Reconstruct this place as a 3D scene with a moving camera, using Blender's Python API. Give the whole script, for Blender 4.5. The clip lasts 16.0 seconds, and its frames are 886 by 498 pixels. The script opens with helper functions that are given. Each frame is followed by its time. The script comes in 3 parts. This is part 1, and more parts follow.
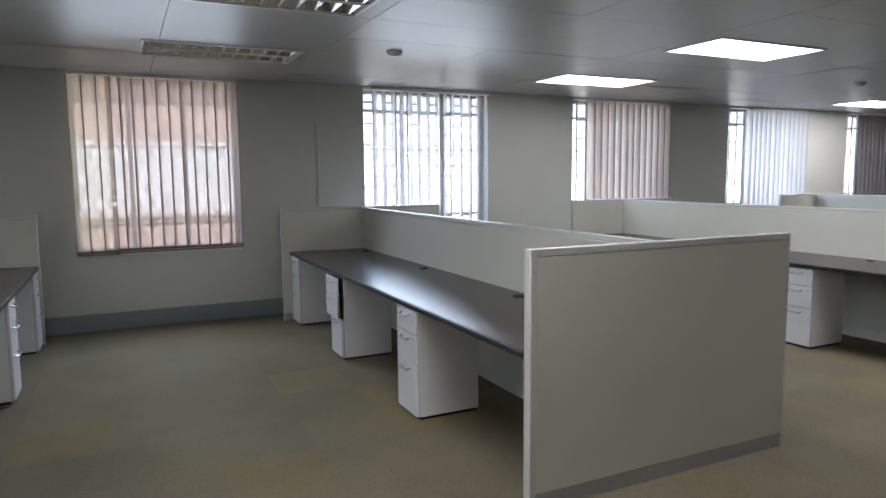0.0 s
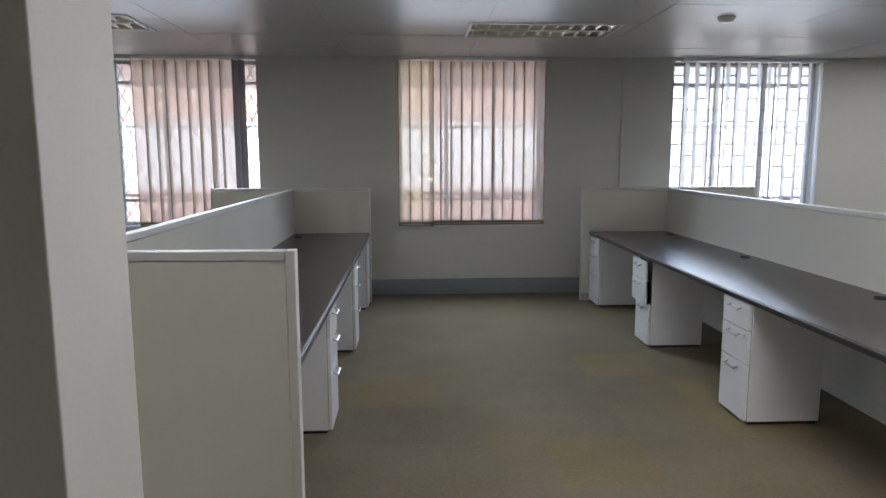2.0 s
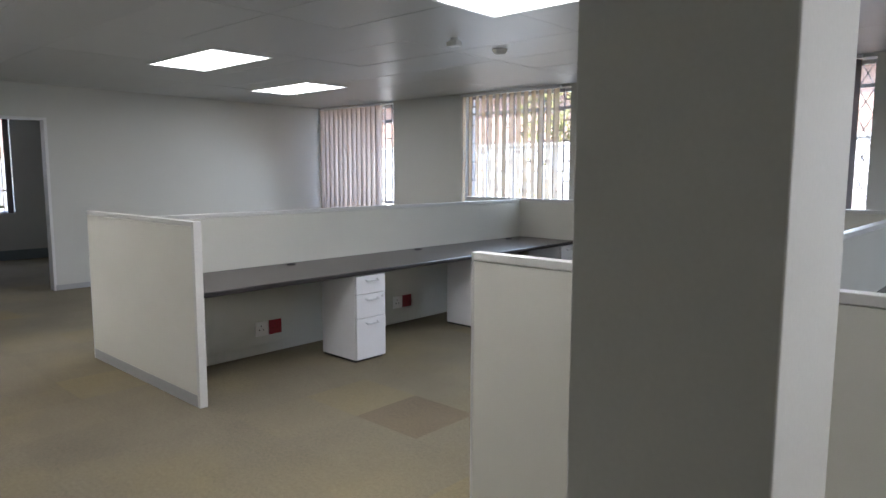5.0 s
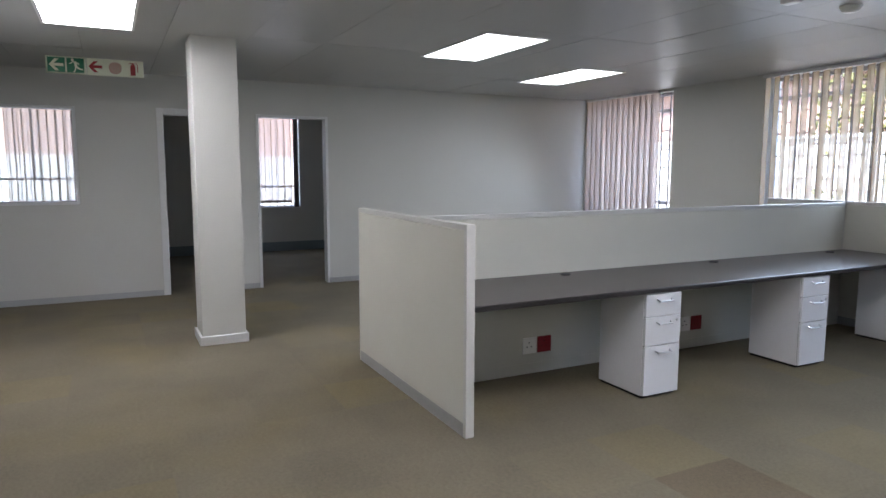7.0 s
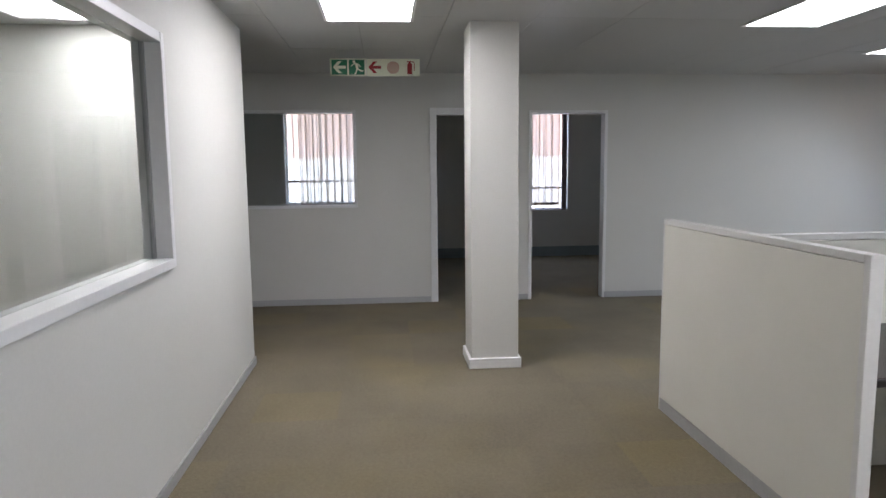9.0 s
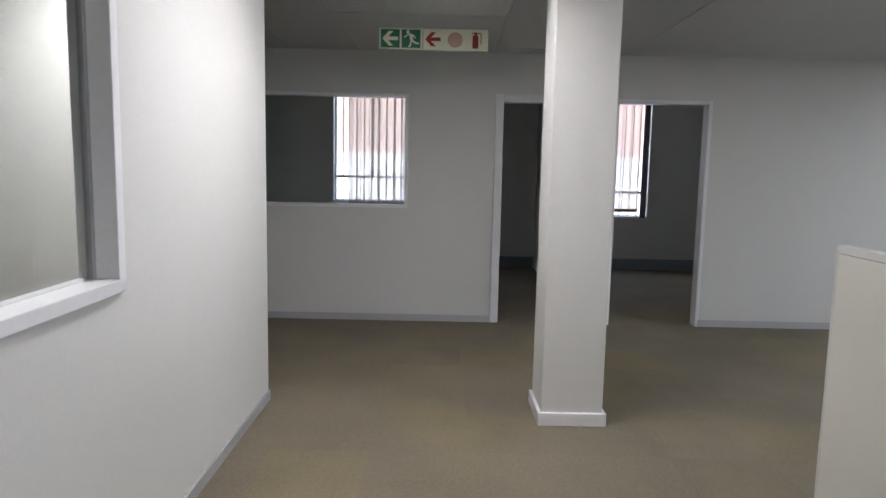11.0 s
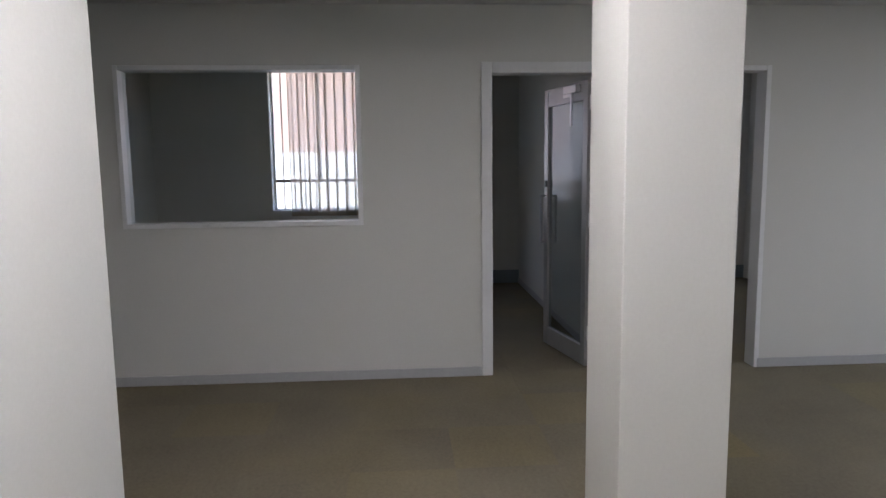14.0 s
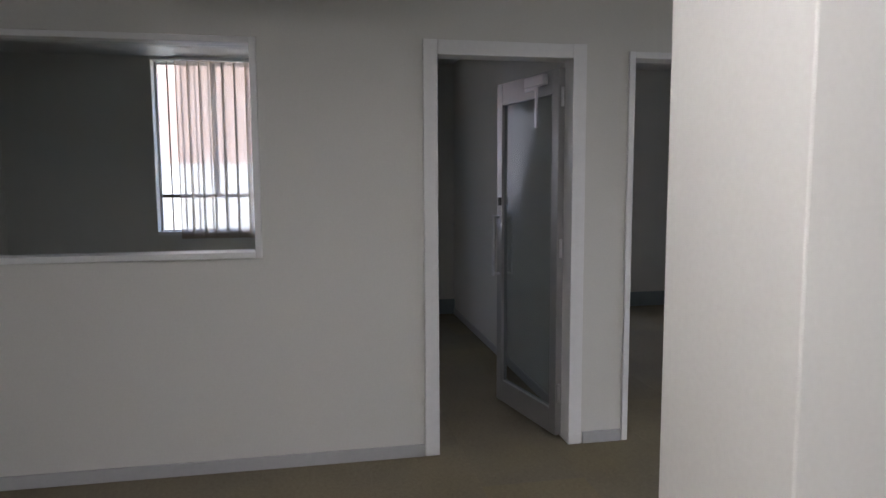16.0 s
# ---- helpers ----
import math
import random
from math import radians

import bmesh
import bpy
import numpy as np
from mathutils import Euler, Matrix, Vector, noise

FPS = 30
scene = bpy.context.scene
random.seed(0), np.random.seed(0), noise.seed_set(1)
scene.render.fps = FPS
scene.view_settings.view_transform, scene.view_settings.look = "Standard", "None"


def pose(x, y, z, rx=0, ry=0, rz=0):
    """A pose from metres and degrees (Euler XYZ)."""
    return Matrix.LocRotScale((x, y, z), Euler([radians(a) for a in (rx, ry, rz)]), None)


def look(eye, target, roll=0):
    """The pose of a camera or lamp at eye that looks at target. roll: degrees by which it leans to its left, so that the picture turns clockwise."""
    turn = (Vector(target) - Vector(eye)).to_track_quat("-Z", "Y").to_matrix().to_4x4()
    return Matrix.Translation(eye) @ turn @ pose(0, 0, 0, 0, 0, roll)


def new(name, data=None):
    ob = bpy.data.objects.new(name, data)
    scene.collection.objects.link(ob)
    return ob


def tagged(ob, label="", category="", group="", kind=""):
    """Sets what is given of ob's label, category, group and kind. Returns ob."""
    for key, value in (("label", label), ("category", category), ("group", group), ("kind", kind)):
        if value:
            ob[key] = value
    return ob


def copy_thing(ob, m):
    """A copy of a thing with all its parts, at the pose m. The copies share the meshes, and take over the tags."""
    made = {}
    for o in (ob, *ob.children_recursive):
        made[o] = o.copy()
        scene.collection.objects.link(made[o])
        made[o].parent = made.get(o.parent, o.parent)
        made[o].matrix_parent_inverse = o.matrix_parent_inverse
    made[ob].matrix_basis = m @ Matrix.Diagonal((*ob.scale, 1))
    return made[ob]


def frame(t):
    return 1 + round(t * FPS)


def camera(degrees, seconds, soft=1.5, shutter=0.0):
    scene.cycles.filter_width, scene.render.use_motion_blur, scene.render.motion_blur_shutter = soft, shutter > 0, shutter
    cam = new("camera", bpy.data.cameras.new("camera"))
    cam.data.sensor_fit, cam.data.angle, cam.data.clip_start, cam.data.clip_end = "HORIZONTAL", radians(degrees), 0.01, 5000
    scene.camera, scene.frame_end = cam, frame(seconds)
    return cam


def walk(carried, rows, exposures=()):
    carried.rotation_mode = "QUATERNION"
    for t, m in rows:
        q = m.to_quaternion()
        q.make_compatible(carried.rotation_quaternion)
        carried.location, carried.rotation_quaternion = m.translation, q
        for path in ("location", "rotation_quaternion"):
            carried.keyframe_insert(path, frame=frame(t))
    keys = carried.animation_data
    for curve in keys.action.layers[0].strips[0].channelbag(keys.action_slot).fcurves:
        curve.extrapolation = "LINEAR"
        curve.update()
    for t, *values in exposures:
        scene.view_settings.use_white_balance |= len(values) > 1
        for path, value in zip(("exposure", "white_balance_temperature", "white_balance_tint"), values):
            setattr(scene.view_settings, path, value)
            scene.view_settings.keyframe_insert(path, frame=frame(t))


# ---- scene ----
cam = camera(67.5, 16.0)
EXPOSURES = [(0.0, 3.2, 6350, 14), (2.0, 3.25, 6450, 15), (3.5, 3.45, 6430, 15), (6.5, 3.38, 6130, 17), (9.0, 3.48, 6280, 18), (12.0, 3.45, 6250, 19), (16.0, 3.42, 6400, 20)]
PATH = [
    (0, (0.115, -0.213, 1.453), (0.978, 1.577, 1.236), -0.5),
    (0.5, (0.073, -0.185, 1.449), (0.728, 1.689, 1.206), -0.1),
    (1, (-0.007, -0.142, 1.456), (0.415, 1.796, 1.198), -0.4),
    (1.5, (-0.073, -0.085, 1.447), (0.187, 1.879, 1.177), -0.3),
    (2, (-0.154, -0.046, 1.445), (-0.062, 1.933, 1.171), -0.1),
    (2.5, (-0.234, -0.021, 1.441), (-0.343, 1.958, 1.174), 0.0),
    (3, (-0.285, -0.007, 1.448), (-0.703, 1.93, 1.18), 0.4),
    (3.5, (-0.305, 0.056, 1.448), (-1.03, 1.902, 1.193), 0.9),
    (4, (-0.351, 0.105, 1.444), (-1.376, 1.801, 1.174), 0.9),
    (4.2, (-0.387, 0.11, 1.442), (-1.495, 1.753, 1.177), 1.0),
    (6.3, (-0.989, 0.43, 1.446), (-2.604, 1.579, 1.181), 0.7),
    (6.5, (-1.085, 0.453, 1.438), (-2.746, 1.529, 1.149), 1.4),
    (7, (-1.311, 0.459, 1.429), (-3.086, 1.349, 1.191), 0.1),
    (7.5, (-1.508, 0.463, 1.434), (-3.367, 1.152, 1.167), 0.3),
    (8, (-1.756, 0.546, 1.441), (-3.697, 0.958, 1.192), 1.2),
    (8.5, (-1.981, 0.537, 1.429), (-3.944, 0.813, 1.167), 1.7),
    (9, (-2.22, 0.469, 1.447), (-4.199, 0.64, 1.209), -0.6),
    (9.5, (-2.48, 0.488, 1.444), (-4.464, 0.529, 1.197), -0.1),
    (9.7, (-2.591, 0.506, 1.442), (-4.578, 0.506, 1.216), 0.8),
    (11.8, (-3.756, 0.486, 1.407), (-5.741, 0.494, 1.161), 1.3),
    (12, (-3.867, 0.477, 1.404), (-5.853, 0.501, 1.169), 0.8),
    (12.5, (-4.118, 0.464, 1.389), (-6.105, 0.527, 1.166), -0.2),
    (13, (-4.444, 0.501, 1.414), (-6.435, 0.499, 1.226), 0.8),
    (13.5, (-4.711, 0.484, 1.403), (-6.698, 0.554, 1.186), 1.4),
    (14, (-5.003, 0.428, 1.429), (-6.984, 0.55, 1.182), -0.7),
    (14.5, (-5.313, 0.46, 1.444), (-7.301, 0.473, 1.229), -0.3),
    (15, (-5.561, 0.455, 1.42), (-7.546, 0.512, 1.181), 0.8),
    (15.5, (-5.837, 0.378, 1.408), (-7.812, 0.615, 1.201), -0.7),
    (16, (-6.133, 0.445, 1.413), (-8.089, 0.811, 1.209), -0.3),
]
walk(cam, [(t, look(eye, target, roll)) for t, eye, target, roll in PATH], EXPOSURES)

SKY, SUN, LAMP = 0.15, 2.0, 1.35
COL1 = (-1.145, -0.81, 1.165, 1.50)

# ---- light ----
world = bpy.data.worlds.new("sky")
scene.world = world
world.use_nodes = True
wn = world.node_tree.nodes
sky = wn.new("ShaderNodeTexSky")
sky.sky_type, sky.sun_disc = "NISHITA", False
sky.sun_elevation, sky.sun_rotation = radians(50), radians(149)
wn["Background"].inputs["Strength"].default_value = SKY
world.node_tree.links.new(sky.outputs["Color"], wn["Background"].inputs["Color"])
sun = new("sun", bpy.data.lights.new("sun", "SUN"))
sun.data.energy, sun.data.angle, sun.data.color = SUN, radians(0.6), (1.0, 0.95, 0.88)
sun.matrix_world = look((12, -20, 28), (0, 0, 0))
# daylight of the open sky, in the openings of the north windows
for left, right, power in ((-8.70, -7.70, 1.3), (-6.30, -4.75, 2.0), (-3.15, -1.75, 2.2), (-0.25, 1.20, 2.3), (2.62, 4.15, 2.5), (5.45, 7.05, 2.0), (8.3, 9.9, 2.0)):
    day = new("window_daylight", bpy.data.lights.new("window_daylight", "AREA"))
    day.data.shape, day.data.size, day.data.size_y = "RECTANGLE", right - left, 1.0
    day.data.energy, day.data.color, day.data.spread = power, (0.72, 0.86, 1.0), radians(125)
    day.matrix_world = pose((left + right) / 2, 6.58, 1.65, -60, 0, 0)
for middle, power in ((-0.35, 0.3), (2.85, 0.6)):
    day = new("window_daylight", bpy.data.lights.new("window_daylight", "AREA"))
    day.data.shape, day.data.size, day.data.size_y = "RECTANGLE", 1.0, 1.2
    day.data.energy, day.data.color, day.data.spread = power, (0.80, 0.86, 1.0), radians(150)
    day.matrix_world = pose(-12.72, middle, 1.7, 0, -70, 0)


# ---- materials ----
def material(name, color, rough=0.6, metal=0.0, vary=0.12, grain=40.0, big=1.5, bump=0.0, per="", spread=0.0, stain=None, coat=0.0):
    """Principled paint with variation at two scales, a little relief, and a tone of its own for each piece."""
    m = bpy.data.materials.new(name)
    m.use_nodes = True
    n, l = m.node_tree.nodes, m.node_tree.links
    p = n["Principled BSDF"]
    p.inputs["Roughness"].default_value, p.inputs["Metallic"].default_value = rough, metal
    p.inputs["Coat Weight"].default_value = coat
    tc = n.new("ShaderNodeTexCoord")
    geo = n.new("ShaderNodeNewGeometry")
    fine, wide = n.new("ShaderNodeTexNoise"), n.new("ShaderNodeTexNoise")
    fine.inputs["Scale"].default_value, fine.inputs["Detail"].default_value = grain, 4
    wide.inputs["Scale"].default_value, wide.inputs["Detail"].default_value = big, 5
    for t in (fine, wide):
        l.new(geo.outputs["Position"], t.inputs["Vector"])
    both = n.new("ShaderNodeMath")
    both.operation = "ADD"
    l.new(fine.outputs["Fac"], both.inputs[0])
    l.new(wide.outputs["Fac"], both.inputs[1])
    ramp = n.new("ShaderNodeMapRange")
    ramp.inputs["From Min"].default_value, ramp.inputs["From Max"].default_value = 0.6, 1.4
    ramp.inputs["To Min"].default_value, ramp.inputs["To Max"].default_value = 1 - vary, 1 + vary
    l.new(both.outputs[0], ramp.inputs["Value"])
    tone = ramp.outputs["Result"]
    if per:
        src = n.new("ShaderNodeObjectInfo").outputs["Random"] if per == "object" else geo.outputs["Random Per Island"]
        own_tone = n.new("ShaderNodeMapRange")
        own_tone.inputs["To Min"].default_value, own_tone.inputs["To Max"].default_value = 1 - spread, 1 + spread
        l.new(src, own_tone.inputs["Value"])
        mul = n.new("ShaderNodeMath")
        mul.operation = "MULTIPLY"
        l.new(tone, mul.inputs[0])
        l.new(own_tone.outputs["Result"], mul.inputs[1])
        tone = mul.outputs[0]
    col = n.new("ShaderNodeMix")
    col.data_type, col.blend_type = "RGBA", "MULTIPLY"
    col.inputs["Factor"].default_value = 1.0
    col.inputs[6].default_value = (*color, 1)
    if stain:
        spots = n.new("ShaderNodeTexNoise")
        spots.inputs["Scale"].default_value, spots.inputs["Detail"].default_value = 0.9, 6
        l.new(geo.outputs["Position"], spots.inputs["Vector"])
        cut = n.new("ShaderNodeMapRange")
        cut.inputs["From Min"].default_value, cut.inputs["From Max"].default_value = 0.48, 0.68
        l.new(spots.outputs["Fac"], cut.inputs["Value"])
        base = n.new("ShaderNodeMix")
        base.data_type = "RGBA"
        base.inputs[6].default_value, base.inputs[7].default_value = (*color, 1), (*stain, 1)
        l.new(cut.outputs["Result"], base.inputs["Factor"])
        l.new(base.outputs[2], col.inputs[6])
    l.new(tone, col.inputs[7])
    l.new(col.outputs[2], p.inputs["Base Color"])
    if bump:
        b = n.new("ShaderNodeBump")
        b.inputs["Strength"].default_value, b.inputs["Distance"].default_value = bump, 0.004
        l.new(fine.outputs["Fac"], b.inputs["Height"])
        l.new(b.outputs["Normal"], p.inputs["Normal"])
    return m


def emitter(name, color, strength):
    m = bpy.data.materials.new(name)
    m.use_nodes = True
    p = m.node_tree.nodes["Principled BSDF"]
    p.inputs["Emission Color"].default_value, p.inputs["Emission Strength"].default_value = (*color, 1), strength
    p.inputs["Base Color"].default_value = (0.8, 0.8, 0.8, 1)
    return m


def fabric(name, color, through_light, holes):
    """Woven blind cloth: part of the light passes, scattered, and a little straight through the weave."""
    m = material(name, color, 0.9, vary=0.10, grain=220, big=6, per="object", spread=0.12)
    n, l = m.node_tree.nodes, m.node_tree.links
    p, out = n["Principled BSDF"], n["Material Output"]
    tr, tp = n.new("ShaderNodeBsdfTranslucent"), n.new("ShaderNodeBsdfTransparent")
    tr.inputs["Color"].default_value = (*[min(1.0, c * 1.25) for c in color], 1)
    a, b = n.new("ShaderNodeMixShader"), n.new("ShaderNodeMixShader")
    a.inputs[0].default_value, b.inputs[0].default_value = through_light, holes
    l.new(p.outputs[0], a.inputs[1])
    l.new(tr.outputs[0], a.inputs[2])
    l.new(a.outputs[0], b.inputs[1])
    l.new(tp.outputs[0], b.inputs[2])
    l.new(b.outputs[0], out.inputs["Surface"])
    return m


def glass(name, tint, rough=0.0):
    m = bpy.data.materials.new(name)
    m.use_nodes = True
    n, l = m.node_tree.nodes, m.node_tree.links
    g, tp, mx, fr = n.new("ShaderNodeBsdfGlossy"), n.new("ShaderNodeBsdfTransparent"), n.new("ShaderNodeMixShader"), n.new("ShaderNodeMath")
    lw, sc = n.new("ShaderNodeLayerWeight"), n.new("ShaderNodeMath")
    lw.inputs["Blend"].default_value = 0.5
    fr.operation, fr.inputs[1].default_value = "POWER", 5.0
    sc.operation, sc.inputs[1].default_value, sc.inputs[2].default_value = "MULTIPLY_ADD", 0.85, 0.04
    l.new(lw.outputs["Facing"], fr.inputs[0])
    l.new(fr.outputs[0], sc.inputs[0])
    g.inputs["Roughness"].default_value = rough
    tp.inputs["Color"].default_value = (*tint, 1)
    l.new(sc.outputs[0], mx.inputs[0])
    l.new(tp.outputs[0], mx.inputs[1])
    l.new(g.outputs[0], mx.inputs[2])
    l.new(mx.outputs[0], n["Material Output"].inputs["Surface"])
    return m


WALL = material("cream_wall_paint", (0.585, 0.58, 0.54), 0.75, vary=0.035, grain=90, big=0.8, bump=0.07)
CEIL = material("ceiling_tile_vinyl", (0.50, 0.50, 0.49), 0.40, vary=0.04, grain=160, big=0.7, bump=0.06, per="island", spread=0.015)
CEIL.node_tree.nodes["Principled BSDF"].inputs["Specular IOR Level"].default_value = 0.28
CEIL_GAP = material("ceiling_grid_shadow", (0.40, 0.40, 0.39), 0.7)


def carpet(name, per, dye=(0.176, 0.154, 0.110)):
    """Loop-pile carpet: speckle, trodden blotches, and a few tiles of a yellower or greyer dye lot."""
    m = material(name, dye, 0.98, vary=0.20, grain=55, big=1.6, bump=0.25, stain=(dye[0] * 1.08, dye[1] * 1.05, dye[2] * 0.90))
    n, l = m.node_tree.nodes, m.node_tree.links
    p = n["Principled BSDF"]
    p.inputs["Specular IOR Level"].default_value = 0.15
    pile = n.new("ShaderNodeTexNoise")
    pile.inputs["Scale"].default_value, pile.inputs["Detail"].default_value = 420, 2
    geo = n.new("ShaderNodeNewGeometry")
    l.new(geo.outputs["Position"], pile.inputs["Vector"])
    src = n.new("ShaderNodeObjectInfo").outputs["Random"] if per == "object" else geo.outputs["Random Per Island"]
    ramp = n.new("ShaderNodeValToRGB")
    ramp.color_ramp.interpolation = "LINEAR"
    e = ramp.color_ramp.elements
    e[0].position, e[0].color = 0.0, (0.93, 0.93, 0.94, 1)
    e[1].position, e[1].color = 1.0, (1.10, 1.06, 0.90, 1)
    for at, c in ((0.10, (0.97, 0.97, 0.97, 1)), (0.86, (1.03, 1.03, 1.02, 1)), (0.93, (1.07, 1.05, 0.94, 1))):
        k = e.new(at)
        k.color = c
    l.new(src, ramp.inputs["Fac"])
    mul = n.new("ShaderNodeMix")
    mul.data_type, mul.blend_type = "RGBA", "MULTIPLY"
    mul.inputs["Factor"].default_value = 1.0
    l.new(p.inputs["Base Color"].links[0].from_socket, mul.inputs[6])
    l.new(ramp.outputs["Color"], mul.inputs[7])
    speck = n.new("ShaderNodeMapRange")
    speck.inputs["From Min"].default_value, speck.inputs["From Max"].default_value = 0.3, 0.7
    speck.inputs["To Min"].default_value, speck.inputs["To Max"].default_value = 0.78, 1.22
    l.new(pile.outputs["Fac"], speck.inputs["Value"])
    fin = n.new("ShaderNodeMix")
    fin.data_type, fin.blend_type = "RGBA", "MULTIPLY"
    fin.inputs["Factor"].default_value = 1.0
    l.new(mul.outputs[2], fin.inputs[6])
    l.new(speck.outputs["Result"], fin.inputs[7])
    l.new(fin.outputs[2], p.inputs["Base Color"])
    return m


CARPET, CARPET_FAR = carpet("carpet_tile", "object"), carpet("carpet_tile_joined", "island")
CARPET_BROWN = carpet("brown_spare_carpet_tile", "object", (0.156, 0.127, 0.086))
CARPET_YELLOW = carpet("yellowed_carpet_tile", "object", (0.196, 0.164, 0.098))
SCREEN = material("screen_fabric", (0.63, 0.62, 0.55), 0.92, vary=0.05, grain=420, big=2.0, bump=0.35)
TRIM = material("grey_painted_aluminium", (0.60, 0.595, 0.565), 0.45, vary=0.04, grain=60)
TRIMDARK = material("grey_skirting_strip", (0.36, 0.36, 0.35), 0.55, vary=0.08, grain=60)
WHITE = material("white_melamine", (0.78, 0.78, 0.80), 0.38, vary=0.025, grain=120, big=3)
GAP = material("drawer_gap_shade", (0.05, 0.05, 0.05), 0.8)
TOP = material("dark_laminate", (0.060, 0.046, 0.042), 0.26, vary=0.18, grain=180, big=4, bump=0.05)
TOP.node_tree.nodes["Principled BSDF"].inputs["Specular IOR Level"].default_value = 0.36
EDGE = material("black_edge_band", (0.022, 0.019, 0.019), 0.28, vary=0.1)
BLACK = material("black_plastic", (0.015, 0.015, 0.016), 0.7)
CHROME = material("brushed_steel", (0.62, 0.62, 0.63), 0.28, metal=1.0, vary=0.05, grain=200)
# housing of unlit lamps; the shade inside the cells is in its dark colour
MIRROR = material("shaded_housing_metal", (0.34, 0.34, 0.34), 0.25, metal=1.0, vary=0.03)
POLISHED = material("polished_louvre_aluminium", (0.90, 0.90, 0.89), 0.22, metal=1.0, vary=0.03)
LAMPWHITE = material("lamp_enamel", (0.88, 0.88, 0.87), 0.4, vary=0.03)
PLASTIC = material("white_plastic", (0.86, 0.85, 0.82), 0.4, vary=0.04)
RED = material("red_plastic", (0.28, 0.014, 0.022), 0.4, vary=0.08)
SKIRT = material("blue_grey_trunking", (0.21, 0.255, 0.265), 0.45, vary=0.08, grain=50)
WSKIRT = material("grey_white_skirting", (0.40, 0.40, 0.40), 0.5, vary=0.06)
FRAME = material("white_frame_paint", (0.70, 0.70, 0.69), 0.4, vary=0.04)
STEEL = material("brown_window_steel", (0.10, 0.065, 0.05), 0.5, vary=0.15)
WINPAINT = material("white_window_paint", (0.55, 0.54, 0.53), 0.45, vary=0.06)
BARS = material("grey_burglar_bar", (0.36, 0.35, 0.34), 0.5, vary=0.1)
ALU = material("anodised_door_aluminium", (0.40, 0.40, 0.40), 0.35, metal=0.6, vary=0.05)
PANE = glass("clear_glass", (0.93, 0.95, 0.94))
DOORGLASS = glass("grey_door_glass", (0.82, 0.85, 0.85), 0.08)
TAN = fabric("tan_blind_cloth", (0.60, 0.50, 0.35), 0.48, 0.20)
PINK = fabric("pink_beige_blind_cloth", (0.58, 0.47, 0.38), 0.40, 0.24)
DENSE = fabric("dense_pink_beige_blind_cloth", (0.56, 0.46, 0.40), 0.45, 0.10)
PALE = fabric("pale_blind_cloth", (0.70, 0.69, 0.69), 0.55, 0.18)
SHEER = fabric("thin_beige_blind_cloth", (0.60, 0.50, 0.44), 0.45, 0.45)
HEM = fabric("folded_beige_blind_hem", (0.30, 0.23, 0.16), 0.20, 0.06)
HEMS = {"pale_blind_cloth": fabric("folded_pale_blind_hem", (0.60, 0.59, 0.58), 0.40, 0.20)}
DARKSLAT = fabric("brown_blind_cloth", (0.17, 0.15, 0.15), 0.14, 0.02)
GREEN = material("sign_green", (0.015, 0.16, 0.075), 0.45, vary=0.05)
GLOW = material("sign_cream", (0.70, 0.72, 0.55), 0.5, vary=0.05)
SIGNRED = material("sign_red", (0.33, 0.02, 0.02), 0.5, vary=0.05)
BRICK = material("pink_brick", (0.35, 0.24, 0.20), 0.9, vary=0.25, grain=9, big=0.5, bump=0.3)
PLASTER = material("weathered_white_plaster", (0.50, 0.49, 0.47), 0.85, vary=0.06)
GROUND = material("dry_paving", (0.42, 0.38, 0.33), 0.95, vary=0.2, grain=6, big=0.3)
LEAF = material("leaf_green", (0.13, 0.125, 0.04), 0.7, vary=0.3, per="island", spread=0.45)
BARK = material("bark", (0.12, 0.09, 0.06), 0.9, vary=0.3, bump=0.4)
TUBE = emitter("lit_lamp_tube", (1.0, 1.0, 0.99), 1.35 * LAMP)
# weaker glow for some lamps, set only to balance the room's light
TUBE_DIM = emitter("lit_dimmed_lamp_tube", (0.97, 1.0, 1.0), 0.6 * LAMP)


# ---- mesh helpers ----
def add_box(bm, x0, x1, y0, y1, z0, z1, bevel=0.0):
    v = [bm.verts.new((x, y, z)) for x in (x0, x1) for y in (y0, y1) for z in (z0, z1)]
    faces = [bm.faces.new([v[i] for i in q]) for q in ((0, 1, 3, 2), (4, 6, 7, 5), (0, 4, 5, 1), (2, 3, 7, 6), (0, 2, 6, 4), (1, 5, 7, 3))]
    if bevel:
        edges = list({e for f in faces for e in f.edges})
        bmesh.ops.bevel(bm, geom=edges, offset=bevel, segments=2, profile=0.5, affect="EDGES")
    return bm


def block(x0, x1, y0, y1, z0, z1, bevel=0.0):
    return add_box(bmesh.new(), x0, x1, y0, y1, z0, z1, bevel)


def add_rod(bm, a, b, r, n=8):
    a, b = Vector(a), Vector(b)
    m = Matrix.Translation((a + b) / 2) @ (b - a).to_track_quat("Z", "Y").to_matrix().to_4x4()
    bmesh.ops.create_cone(bm, cap_ends=True, segments=n, radius1=r, radius2=r, depth=(b - a).length, matrix=m)
    return bm


def add_disc(bm, centre, r, h, n=24, r2=None):
    bmesh.ops.create_cone(bm, cap_ends=True, segments=n, radius1=r if r2 is None else r2, radius2=r, depth=h, matrix=Matrix.Translation(centre))
    return bm


def mesh_of(name, bm, mat):
    me = bpy.data.meshes.new(name)
    bm.normal_update()
    bm.to_mesh(me)
    bm.free()
    me.materials.append(mat)
    return me


def part(name, bm, mat, parent=None, label=""):
    ob = new(name, mesh_of(name, bm, mat))
    ob.parent = parent
    return tagged(ob, label)


